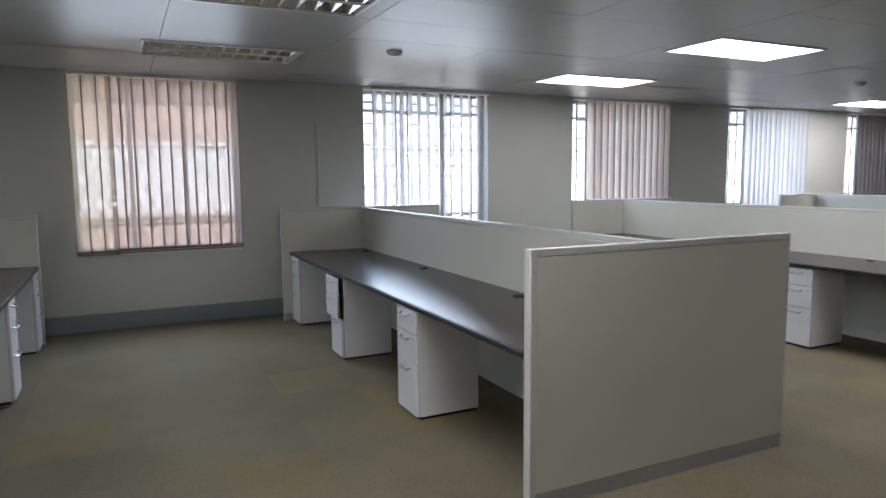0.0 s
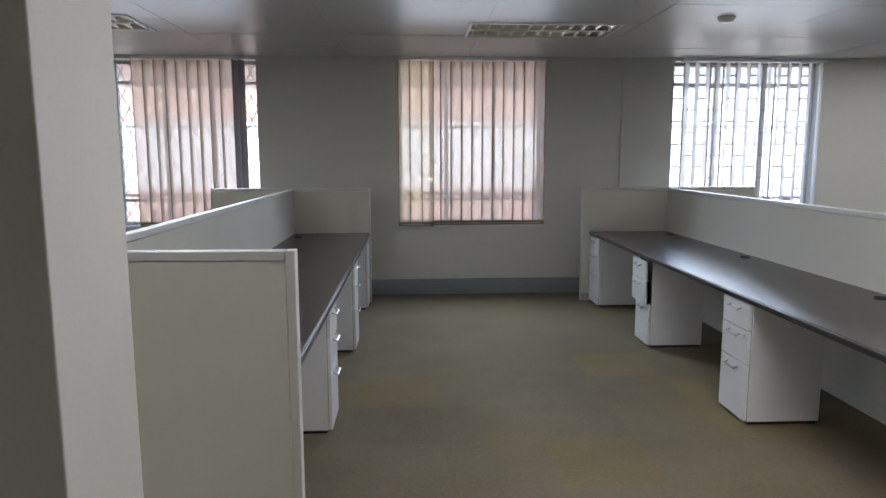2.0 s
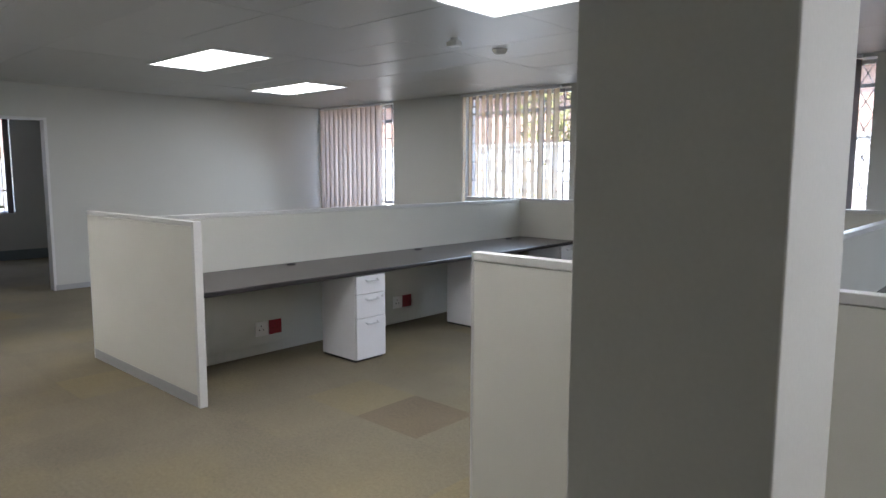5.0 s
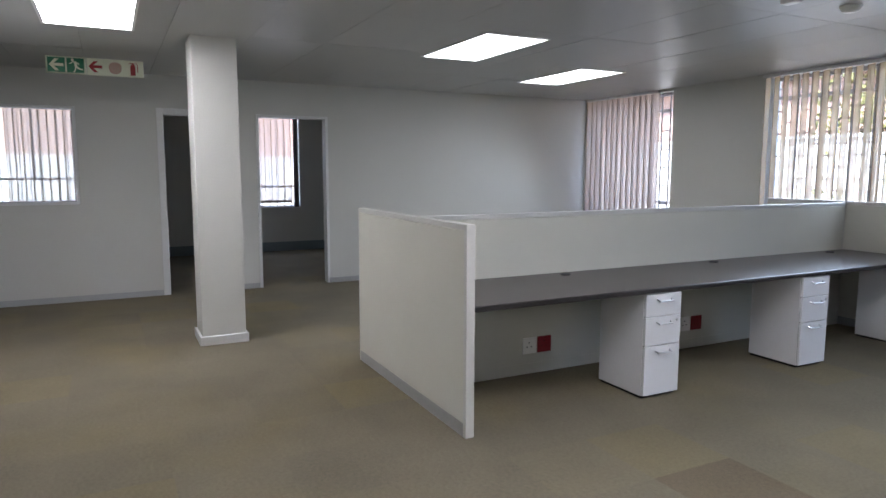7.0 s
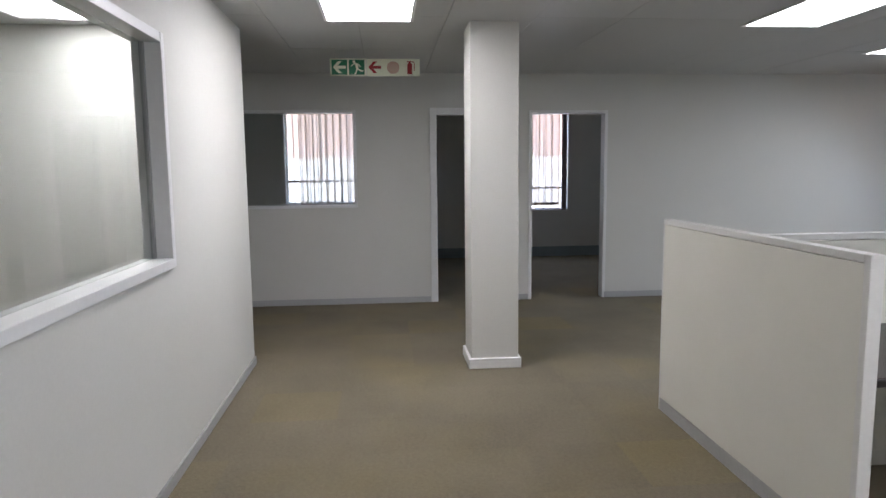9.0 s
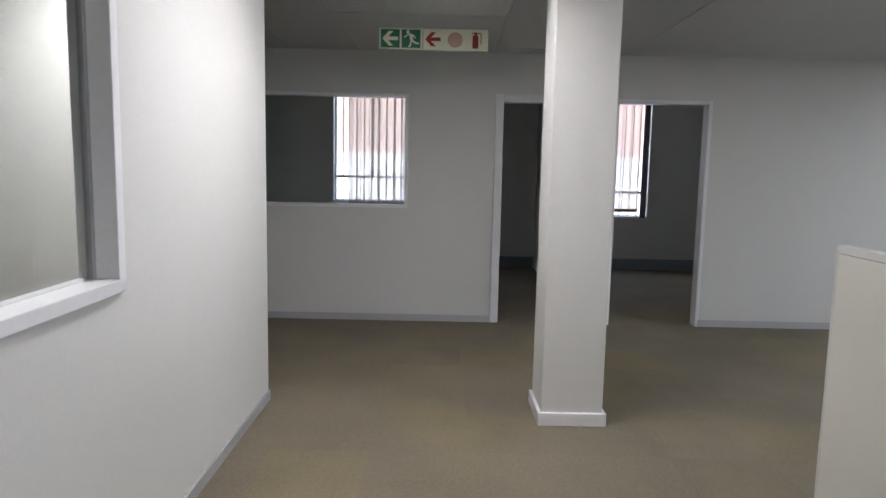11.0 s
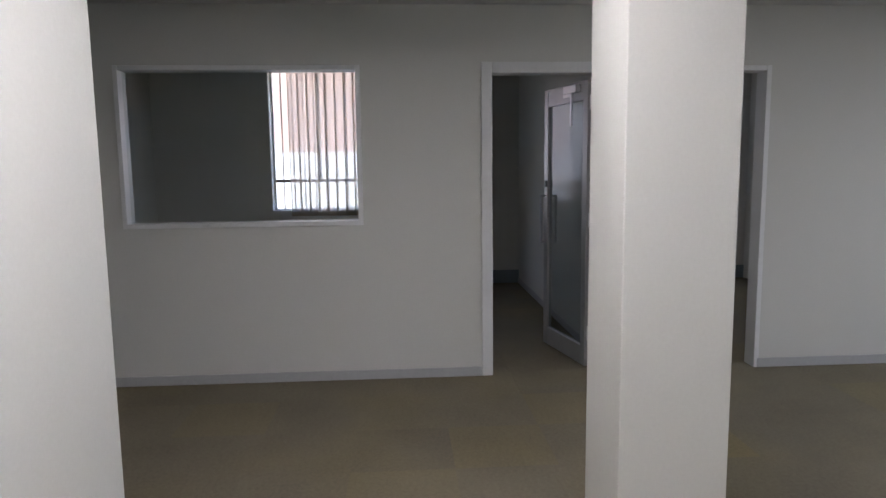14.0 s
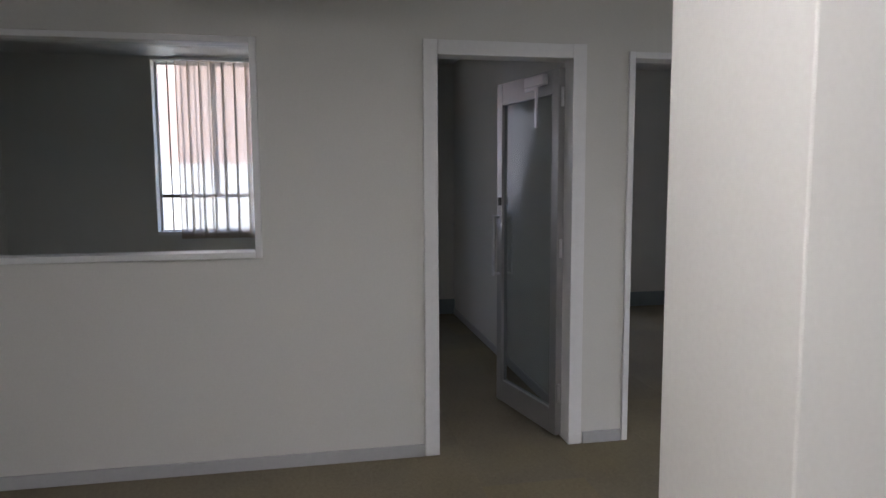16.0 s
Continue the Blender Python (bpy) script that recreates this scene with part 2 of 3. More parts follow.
def thing(name, label, category, group="", place=None):
    ob = new(name)
    ob.empty_display_size = 0.1
    if place is not None:
        ob.matrix_basis = place
    return tagged(ob, label, category, group)


def structure(name, bm, mat, label="", category=""):
    return tagged(part(name, bm, mat), label, category, kind="structure")


def wall_along_x(bm, x0, x1, y0, y1, z0, z1, holes):
    """A wall with thickness y0..y1; holes: (xa, xb, za, zb), apart and in order."""
    x = x0
    for xa, xb, za, zb in holes:
        add_box(bm, x, xa, y0, y1, z0, z1)
        if za > z0:
            add_box(bm, xa, xb, y0, y1, z0, za)
        if zb < z1:
            add_box(bm, xa, xb, y0, y1, zb, z1)
        x = xb
    add_box(bm, x, x1, y0, y1, z0, z1)
    return bm


def wall_along_y(bm, y0, y1, x0, x1, z0, z1, holes):
    y = y0
    for ya, yb, za, zb in holes:
        add_box(bm, x0, x1, y, ya, z0, z1)
        if za > z0:
            add_box(bm, x0, x1, ya, yb, z0, za)
        if zb < z1:
            add_box(bm, x0, x1, ya, yb, zb, z1)
        y = yb
    add_box(bm, x0, x1, y, y1, z0, z1)
    return bm


# ---- the plan ----
NORTH, WEST, FARWEST, EAST, SOUTH = 6.91, -9.40, -13.0, 14.2, -3.4
CEILING, TOPZ = 2.46, 2.72
LOWWALL, LOWEND = -0.54, -7.22            # the office wall beside the walk, and its free end
OPEN_Z0, OPEN_Z1 = 0.74, 2.43
# north windows: opening, then blind from..to, slat turn in degrees, cloth, kind of bars
WINDOWS = [
    (-9.34, -7.66, -9.28, -7.86, 14, DENSE, "ladder"),
    (-6.34, -4.70, -6.32, -4.80, -30, TAN, "ladder"),
    (-3.20, -1.72, -2.92, -1.95, 16, PINK, "trellis"),
    (-0.29, 1.22, 0.04, 1.22, 10, PINK, "trellis"),
    (2.58, 4.17, 2.64, 4.16, 48, PALE, "ladder"),
    (5.43, 7.08, 5.63, 7.05, -15, DENSE, "ladder"),
    (8.26, 9.96, 8.58, 9.94, -10, PALE, "ladder"),
    (11.02, 12.7, 11.25, 12.6, -10, DARKSLAT, "ladder"),
]
HATCH = (-1.372, 0.176, 1.05, 2.085)
DOOR1 = (1.02, 1.745, 0.0, 2.04)
DOOR2 = (2.06, 2.89, 0.0, 2.05)
LAMPS = [(0.90, 5.47, False), (0.90, 3.60, False), (-2.79, 5.27, False), (4.76, 5.62, "dimmed"), (4.77, 3.72, "dimmed"), (10.2, 5.95, True),
         (-6.38, 3.36, "dimmed"), (-7.49, 5.13, "dimmed"), (-6.32, 0.385, True), (-2.75, 3.45, "dimmed"), (-6.35, -1.35, True),
         (4.77, 1.85, True), (0.90, 1.75, True), (-2.75, 1.75, True)]
# desk blocks: spine, half width at the front and back, how far the desk edge stands back
BLOCKS = [(-5.125, 0.835, 0.80, 0.035), (-1.336, 0.803, 0.77, 0.045), (2.43, 0.80, 0.885, -0.004), (5.97, 0.80, 0.82, 0.0), (9.75, 0.80, 0.80, 0.02)]
SPINES = [b[0] for b in BLOCKS]
FRONT, BACK, SCREENTOP, DESK = 2.115, 6.50, 1.148, 0.705

# ---- large structure ----
wn_bm = wall_along_x(bmesh.new(), FARWEST - 0.25, EAST + 0.2, NORTH, NORTH + 0.26, 0, TOPZ, [(a, b, OPEN_Z0, OPEN_Z1) for a, b, *_ in WINDOWS])
structure("wall_north", wn_bm, WALL, "cream painted outer wall with a row of windows", "wall")
structure("wall_west", wall_along_y(bmesh.new(), SOUTH, NORTH, WEST - 0.11, WEST, 0, TOPZ, [HATCH, DOOR1, DOOR2]), WALL, "cream painted partition wall with hatch and two doorways", "wall")
structure("wall_east", block(EAST, EAST + 0.2, SOUTH, NORTH, 0, TOPZ), WALL, "plain cream painted end wall", "wall")
structure("wall_south", block(FARWEST, EAST, SOUTH - 0.2, SOUTH, 0, TOPZ), WALL, "plain cream painted rear wall", "wall")
OFFICE_WIN = (-5.43, -3.35, 1.01, 2.07)
structure("wall_office_north", wall_along_x(bmesh.new(), LOWEND, -1.9, LOWWALL - 0.11, LOWWALL, 0, TOPZ, [OFFICE_WIN]), WALL, "cream painted office wall with an internal window", "wall")
structure("wall_office_west", block(LOWEND, LOWEND + 0.11, SOUTH, LOWWALL - 0.11, 0, TOPZ), WALL, "cream painted office side wall", "wall")
structure("wall_office_east", block(-2.01, -1.9, SOUTH, LOWWALL - 0.11, 0, TOPZ), WALL, "cream painted office side wall", "wall")
FARWINS = [(-1.10, 0.42, 0.92, 2.58), (2.20, 3.48, 0.77, 2.56)]
structure("wall_far_west", wall_along_y(bmesh.new(), SOUTH, NORTH, FARWEST - 0.25, FARWEST, 0, TOPZ, FARWINS), WALL, "outer wall of the rooms behind", "wall")
structure("wall_room_south", block(FARWEST, WEST - 0.11, -2.55, -2.44, 0, TOPZ), WALL, "side wall of the room behind the hatch", "wall")
structure("wall_room_middle", block(FARWEST, WEST - 0.11, 1.85, 1.95, 0, TOPZ), WALL, "wall between the two rooms behind", "wall")
structure("wall_room_north", block(FARWEST, WEST - 0.11, 4.70, 4.80, 0, TOPZ), WALL, "side wall of the room behind", "wall")


def minus(rect, holes):
    """A rectangle without the holes, as rectangles."""
    out = [rect]
    for hx0, hx1, hy0, hy1 in holes:
        rest = []
        for x0, x1, y0, y1 in out:
            if hx0 >= x1 or hx1 <= x0 or hy0 >= y1 or hy1 <= y0:
                rest.append((x0, x1, y0, y1))
                continue
            if x0 < hx0:
                rest.append((x0, hx0, y0, y1))
            if hx1 < x1:
                rest.append((hx1, x1, y0, y1))
            a, b = max(x0, hx0), min(x1, hx1)
            if y0 < hy0:
                rest.append((a, b, y0, hy0))
            if hy1 < y1:
                rest.append((a, b, hy1, y1))
        out = rest
    return out


lamp_holes = [(x - 0.6, x + 0.6, y - 0.3, y + 0.3) for x, y, _ in LAMPS]
bm = bmesh.new()
ROOMCEIL = 2.61                            # of the rooms behind the west wall
nx, ny = int((EAST - FARWEST) / 1.2) + 1, int((NORTH - SOUTH) / 0.6) + 1
for i in range(nx):
    for j in range(ny):
        tile = (FARWEST + 0.22 + 1.2 * (i - 1), min(EAST, FARWEST + 0.22 + 1.2 * i), NORTH - 0.6 * (j + 1), NORTH - 0.6 * j)
        tile = (max(tile[0], FARWEST), tile[1], max(tile[2], SOUTH), tile[3])
        g = 0.0018
        sag = random.uniform(-0.0015, 0.0015)
        for x0, x1, y0, y1 in minus((max(tile[0] + g, WEST - 0.05), tile[1] - g, tile[2] + g, tile[3] - g), lamp_holes):
            if x1 - x0 > 0.01 and y1 - y0 > 0.01:
                add_box(bm, x0, x1, y0, y1, CEILING + sag, CEILING + 0.012)
structure("ceiling", bm, CEIL, "suspended ceiling of pale grey vinyl tiles", "ceiling")
# a darker sheet behind the tiles, its colour standing for shade in the joints
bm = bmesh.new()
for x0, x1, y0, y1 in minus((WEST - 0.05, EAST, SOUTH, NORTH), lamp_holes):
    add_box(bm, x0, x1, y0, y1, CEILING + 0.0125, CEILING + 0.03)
structure("ceiling_grid", bm, CEIL_GAP, "darker sheet above the ceiling tiles, as shade in their joints", "ceiling")
structure("ceiling_rooms", block(FARWEST, WEST - 0.11, SOUTH, NORTH, ROOMCEIL, ROOMCEIL + 0.02), CEIL, "pale ceiling of the rooms behind", "ceiling")
structure("roof_slab", block(FARWEST - 0.25, EAST + 0.2, SOUTH - 0.2, NORTH + 0.26, TOPZ, TOPZ + 0.3), CEIL_GAP, "concrete slab above the ceiling", "slab")

# skirtings
bm = bmesh.new()
add_box(bm, FARWEST, EAST, NORTH - 0.022, NORTH - 0.0005, 0.0, 0.165, 0.004)
add_box(bm, FARWEST, EAST, NORTH - 0.026, NORTH - 0.022, 0.075, 0.083)
structure("baseboard_north", bm, SKIRT, "blue-grey skirting trunking along the window wall", "skirting")
bm = bmesh.new()
for a, b in ((SOUTH, 0.955), (1.815, 2.035), (2.90, NORTH - 0.03)):
    add_box(bm, WEST + 0.0005, WEST + 0.014, a, b, 0, 0.065, 0.003)
structure("baseboard_west", bm, WSKIRT, "pale grey low skirting", "skirting")
bm = bmesh.new()
add_box(bm, LOWEND, -1.9, LOWWALL + 0.0005, LOWWALL + 0.014, 0, 0.06, 0.003)
structure("baseboard_office", bm, TRIMDARK, "grey low skirting", "skirting")
bm = bmesh.new()
add_box(bm, FARWEST + 0.0005, FARWEST + 0.015, 1.95, 4.70, 0, 0.16, 0.003)
add_box(bm, FARWEST + 0.0005, FARWEST + 0.015, -2.44, 1.85, 0, 0.16, 0.003)
structure("baseboard_rooms", bm, SKIRT, "blue-grey skirting of the rooms behind", "skirting")
bm = bmesh.new()
add_box(bm, FARWEST + 0.02, WEST - 0.115, 1.838, 1.8495, 0, 0.065, 0.003)
structure("baseboard_room_middle", bm, WSKIRT, "pale low skirting", "skirting")
structure("trim", add_box(bmesh.new(), 2.035, 2.065, NORTH - 0.012, NORTH - 0.0005, 0.166, CEILING - 0.002, 0.003), WALL, "painted vertical conduit cover on the wall", "conduit")


def column(x0, x1, y0, y1, label):
    c = thing("column", label, "column", "columns")
    part("shaft", block(x0, x1, y0, y1, 0, CEILING + 0.01, 0.004), WALL, c)
    bm = bmesh.new()
    add_box(bm, x0 - 0.02, x1 + 0.02, y0 - 0.02, y1 + 0.02, 0, 0.074, 0.004)
    part("skirting", bm, FRAME, c, "white painted skirting")
    return c


column(-7.26, -6.90, 1.075, 1.42, "cream plastered square column with white skirting")
column(COL1[0], COL1[1], COL1[2], COL1[3], "cream plastered square column beside desk screens")

# ---- windows ----
def bars_for(kind, a, b, y, parent):
    bm = bmesh.new()
    if kind == "trellis":
        n = int((b - a) / 0.13)
        step = (b - a) / n
        rise = (OPEN_Z1 - OPEN_Z0) / 7
        for i in range(n):
            for j in range(7):
                z = OPEN_Z0 + rise * j
                x = a + step * i
                add_box_between(bm, (x, y, z), (x + step, y, z + rise))
                add_box_between(bm, (x, y + 0.008, z + rise), (x + step, y + 0.008, z))
        part("security_trellis", bm, BARS, parent, "grey folding diamond security trellis")
    else:
        n = int((b - a) / 0.14)
        step = (b - a) / n
        for i in range(n + 1):
            add_box(bm, a + step * i - 0.007, a + step * i + 0.007, y - 0.007, y + 0.007, OPEN_Z0, OPEN_Z1)
        for i in range(n):
            for j in range(7):
                z = OPEN_Z0 + 0.12 + 0.24 * j + (0.12 if i % 2 else 0)
                if z < OPEN_Z1:
                    add_box(bm, a + step * i + 0.007, a + step * (i + 1) - 0.007, y - 0.006, y + 0.006, z - 0.008, z + 0.008)
        part("burglar_bars", bm, BARS, parent, "grey welded burglar bars with staggered rungs")


def add_box_between(bm, p, q):
    p, q = Vector(p), Vector(q)
    d = (q - p).normalized()
    s = Vector((d.z, 0, -d.x)) * 0.004
    t = Vector((0, 0.003, 0))
    v = [bm.verts.new(e + i * s + k * t) for e in (p, q) for i in (-1, 1) for k in (-1, 1)]
    for f in ((0, 1, 3, 2), (4, 6, 7, 5), (0, 4, 5, 1), (2, 3, 7, 6), (0, 2, 6, 4), (1, 5, 7, 3)):
        bm.faces.new([v[i] for i in f])


def steel_window(name, a, b, z0, z1, kind):
    """A steel casement set in the north wall: frame, mullions, panes, sill, bars."""
    w = tagged(new(name), "white painted steel office window with burglar bars", "window", kind="structure")
    y = NORTH + 0.17
    bm = bmesh.new()
    f = 0.035
    add_box(bm, a, a + f, y, y + 0.04, z0, z1)
    add_box(bm, b - f, b, y, y + 0.04, z0, z1)
    add_box(bm, a + f, b - f, y, y + 0.04, z0, z0 + f)
    add_box(bm, a + f, b - f, y, y + 0.04, z1 - f, z1)
    part("window_frame", bm, WINPAINT, w)
    cuts = [a + f, a + (b - a) / 3, a + 2 * (b - a) / 3, b - f]
    rails = [z0 + f, z0 + 0.26, z1 - 0.22, z1 - f]
    for x in cuts[1:-1]:
        part("mullion", block(x - 0.02, x + 0.02, y + 0.002, y + 0.038, z0 + f, z1 - f), WINPAINT, w)
    for z in rails[1:-1]:
        for x0, x1 in zip(cuts, cuts[1:]):
            part("transom", block(x0 + (0.02 if x0 != cuts[0] else 0), x1 - (0.02 if x1 != cuts[-1] else 0), y + 0.004, y + 0.036, z - 0.015, z + 0.015), WINPAINT, w)
    for x0, x1 in zip(cuts, cuts[1:]):
        for za, zb in zip(rails, rails[1:]):
            p = part("pane", block(x0, x1, y + 0.018, y + 0.022, za, zb), PANE, w)
            p.visible_shadow = False
    part("window_sill", block(a + 0.001, b - 0.001, NORTH - 0.02, y, z0 - 0.02, z0 + 0.006, 0.003), FRAME, w)
    bars_for(kind, a + 0.02, b - 0.02, NORTH + 0.13, w)
    return w


def slat_mesh(height, cloth, width=0.129):
    """One vertical louvre: a slightly curved strip of thin cloth, turned seams, and a weight pocket at its foot."""
    cols, seam, pocket = 6, 0.075, 0.045
    verts, faces, kinds = [], [], []

    def strip(us, off, z0, z1, kind):
        base = len(verts)
        for u in us:
            bow = 0.010 * (1 - 4 * u * u) + off
            verts.extend([(u * width, bow, z0), (u * width, bow, z1)])
        for k in range(len(us) - 1):
            a = base + 2 * k
            faces.append((a, a + 1, a + 3, a + 2))
            kinds.append(kind)

    across = [k / cols - 0.5 for k in range(cols + 1)]
    strip(across, 0.0, 0.0, -height, 0)
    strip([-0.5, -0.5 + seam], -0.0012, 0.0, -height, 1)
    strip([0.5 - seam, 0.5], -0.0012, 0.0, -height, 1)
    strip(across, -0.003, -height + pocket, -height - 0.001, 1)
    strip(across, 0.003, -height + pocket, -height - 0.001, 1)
    me = bpy.data.meshes.new("slat")
    me.from_pydata(verts, [], faces)
    me.materials.append(cloth)
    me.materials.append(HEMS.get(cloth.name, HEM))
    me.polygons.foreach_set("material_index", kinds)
    return me


SLATS = {}


def vertical_blind(x0, x1, turn, cloth, label, y=None, z_top=2.445, z_foot=0.745, along="x"):
    b = thing("vertical_blind", label, "blind", "vertical blinds")
    y = NORTH - 0.055 if y is None else y
    drop = z_top - 0.03 - z_foot
    key = (cloth.name, round(drop, 3))
    if key not in SLATS:
        SLATS[key] = slat_mesh(drop, cloth)

    def put(u, v, z, rz=0):
        return pose(u, v, z, 0, 0, rz) if along == "x" else pose(v, u, z, 0, 0, 90 + rz)

    rail = part("headrail", block(x0, x1, y - 0.02, y + 0.02, z_top - 0.028, z_top) if along == "x" else block(y - 0.02, y + 0.02, x0, x1, z_top - 0.028, z_top), FRAME, b)
    n = max(2, int(round((x1 - x0) / 0.108)))
    for i in range(n):
        u = x0 + (i + 0.5) * (x1 - x0) / n
        s = new("slat", SLATS[key])
        s.parent = b
        s.matrix_basis = put(u, y + random.uniform(-0.003, 0.003), z_top - 0.03, turn + random.uniform(-1.6, 1.6))
    bm = bmesh.new()
    c = y - 0.028
    if along == "x":
        add_rod(bm, (x0 + 0.04, c, z_foot + 0.02), (x1 - 0.04, c, z_foot + 0.02), 0.0025, 6)
    else:
        add_rod(bm, (c, x0 + 0.04, z_foot + 0.02), (c, x1 - 0.04, z_foot + 0.02), 0.0025, 6)
    part("bead_chain", bm, FRAME, b)
    return b


words = {"tan_blind_cloth": "tan", "pale_blind_cloth": "pale grey-white", "pink_beige_blind_cloth": "pinkish beige", "dense_pink_beige_blind_cloth": "dense pinkish beige", "brown_blind_cloth": "dark brown"}
for k, (a, b, s0, s1, turn, cloth, kind) in enumerate(WINDOWS):
    steel_window("window_%d" % (k + 1), a, b, OPEN_Z0, OPEN_Z1, kind)
    state = "turned half open" if abs(turn) > 21 else "nearly closed"
    vertical_blind(s0, s1, turn, cloth, "%s cloth vertical blind, slats %s, over a window" % (words[cloth.name], state))
# the slats drawn to one side
vertical_blind(-1.94, -1.82, 75, DARKSLAT, "dark brown bunched end slats of a vertical blind")
vertical_blind(-0.29, 0.07, -12, TAN, "tan overlapping slats of a vertical blind", y=NORTH - 0.085, z_foot=0.735)


def far_window(name, a, b, z0, z1):
    w = tagged(new(name), "pale steel window in the room behind", "window", kind="structure")
    x = FARWEST - 0.18
    f = 0.022
    bm = bmesh.new()
    add_box(bm, x, x + 0.04, a, a + f, z0, z1)
    add_box(bm, x, x + 0.04, b - f, b, z0, z1)
    add_box(bm, x, x + 0.04, a + f, b - f, z0, z0 + f)
    add_box(bm, x, x + 0.04, a + f, b - f, z1 - f, z1)
    part("window_frame", bm, WINPAINT, w)
    part("transom", block(x + 0.003, x + 0.037, a + f, b - f, z0 + 0.34, z0 + 0.375), STEEL, w)
    part("mullion", block(x + 0.005, x + 0.035, a + f + 0.52, a + f + 0.55, z0 + 0.376, z1 - f), WINPAINT, w)
    p = part("pane", block(x + 0.018, x + 0.022, a + f, b - f, z0 + f, z1 - f), PANE, w)
    p.visible_shadow = False
    part("window_sill", block(x + 0.041, FARWEST + 0.02, a + 0.001, b - 0.001, z0 - 0.02, z0 + 0.012, 0.003), FRAME, w)
    bm = bmesh.new()
    n = int((b - a) / 0.12)
    for i in range(1, n):
        u = a + (b - a) * i / n
        add_box(bm, x + 0.07, x + 0.084, u - 0.006, u + 0.006, z0 + 0.013, z1 - 0.001)
    part("burglar_bars", bm, STEEL, w)


far_window("window_9", *FARWINS[0])
far_window("window_10", *FARWINS[1])
vertical_blind(-0.86, 0.42, 14, SHEER, "pinkish beige vertical blind in the room behind the hatch", y=FARWEST + 0.05, z_top=2.60, z_foot=0.865, along="y")
vertical_blind(2.20, 3.32, 14, SHEER, "pinkish beige vertical blind in the end room", y=FARWEST + 0.05, z_top=2.60, z_foot=0.85, along="y")
part("bunched_slat", block(-12.96, -12.93, 3.36, 3.44, 0.77, 2.58, 0.004), DARKSLAT)
tagged(bpy.data.objects["bunched_slat"], "dark brown bunched blind slats beside the window", "blind")

# ---- hatch, door frames, door ----
def lining(name, a, b, z0, z1, out, label, sill):
    """A painted frame round an opening of the west wall."""
    h = tagged(new(name), label, "frame", kind="structure")
    x0, x1 = WEST - 0.118, WEST + 0.012
    part("jamb", block(x0, x1, a - out, a + 0.012, z0 - (out if sill else 0), z1 + out, 0.003), FRAME, h)
    part("jamb", block(x0, x1, b - 0.012, b + out, z0 - (out if sill else 0), z1 + out, 0.003), FRAME, h)
    part("head", block(x0 + 0.001, x1 - 0.001, a + 0.0125, b - 0.0125, z1 - 0.012, z1 + out - 0.001, 0.003), FRAME, h)
    if sill:
        part("sill", block(x0 + 0.001, x1 + 0.012, a + 0.0125, b - 0.0125, z0 - out, z0 + 0.012, 0.003), FRAME, h)
    return h


hf = lining("window_hatch", HATCH[0] + 0.02, HATCH[1] - 0.02, HATCH[2] + 0.02, HATCH[3] - 0.02, 0.018, "white painted frame of an internal glazed hatch", True)
p = part("pane", block(WEST - 0.06, WEST - 0.054, HATCH[0] + 0.03, HATCH[1] - 0.03, HATCH[2] + 0.03, HATCH[3] - 0.03), PANE, hf)
p.visible_shadow = False
lining("door_frame_1", DOOR1[0], DOOR1[1], 0, DOOR1[3], 0.06, "white painted steel door frame", False)
lining("door_frame_2", DOOR2[0], DOOR2[1], 0, DOOR2[3], 0.022, "white painted thin door frame", False)

door = tagged(new("door_1"), "grey aluminium glazed door standing open inwards", "door", kind="structure")
door.matrix_basis = pose(WEST - 0.10, 1.715, 0, 0, 0, 180 + 12)
W, Hh, T = 0.70, 2.0, 0.04
bm = bmesh.new()
add_box(bm, 0.0, 0.065, -T / 2, T / 2, 0.012, Hh, 0.003)
add_box(bm, W - 0.065, W, -T / 2, T / 2, 0.012, Hh, 0.003)
part("stile", bm, ALU, door)
bm = bmesh.new()
add_box(bm, 0.0655, W - 0.0655, -T / 2 + 0.001, T / 2 - 0.001, 0.012, 0.15, 0.003)
part("bottom_rail", bm, ALU, door)
part("top_rail", block(0.0655, W - 0.0655, -T / 2 + 0.001, T / 2 - 0.001, Hh - 0.13, Hh, 0.003), ALU, door)
part("pane", block(0.066, W - 0.066, -0.003, 0.003, 0.151, Hh - 0.131), DOORGLASS, door)
for s in (-1, 1):
    bm = bmesh.new()
    hx = W - 0.033
    add_rod(bm, (hx, s * 0.062, 0.82), (hx, s * 0.062, 1.20), 0.010, 10)
    for z in (0.83, 1.19):
        add_rod(bm, (hx, s * 0.019, z), (hx, s * 0.062, z), 0.008, 8)
    part("pull_handle", bm, CHROME, door, "brushed steel pull handle")
    bm = bmesh.new()
    add_box(bm, W - 0.06, W - 0.025, s * 0.021 - 0.006, s * 0.021 + 0.006, 1.26, 1.31, 0.002)
    part("lock_cylinder", bm, BLACK, door, "black lock cylinder")
bm = bmesh.new()
add_box(bm, 0.10, 0.30, 0.022, 0.06, Hh - 0.075, Hh - 0.02, 0.004)
part("door_closer", bm, CHROME, door, "grey overhead door closer")
bm = bmesh.new()
add_box(bm, 0.14, 0.16, 0.062, 0.072, Hh - 0.30, Hh - 0.08)
add_box(bm, 0.14, 0.27, 0.062, 0.072, Hh - 0.10, Hh - 0.08)
part("closer_arm", bm, CHROME, door)
for z in (0.2, 1.0, 1.8):
    part("hinge", add_rod(bmesh.new(), (-0.008, 0.0, z), (-0.008, 0.0, z + 0.1), 0.009, 8), CHROME, door)

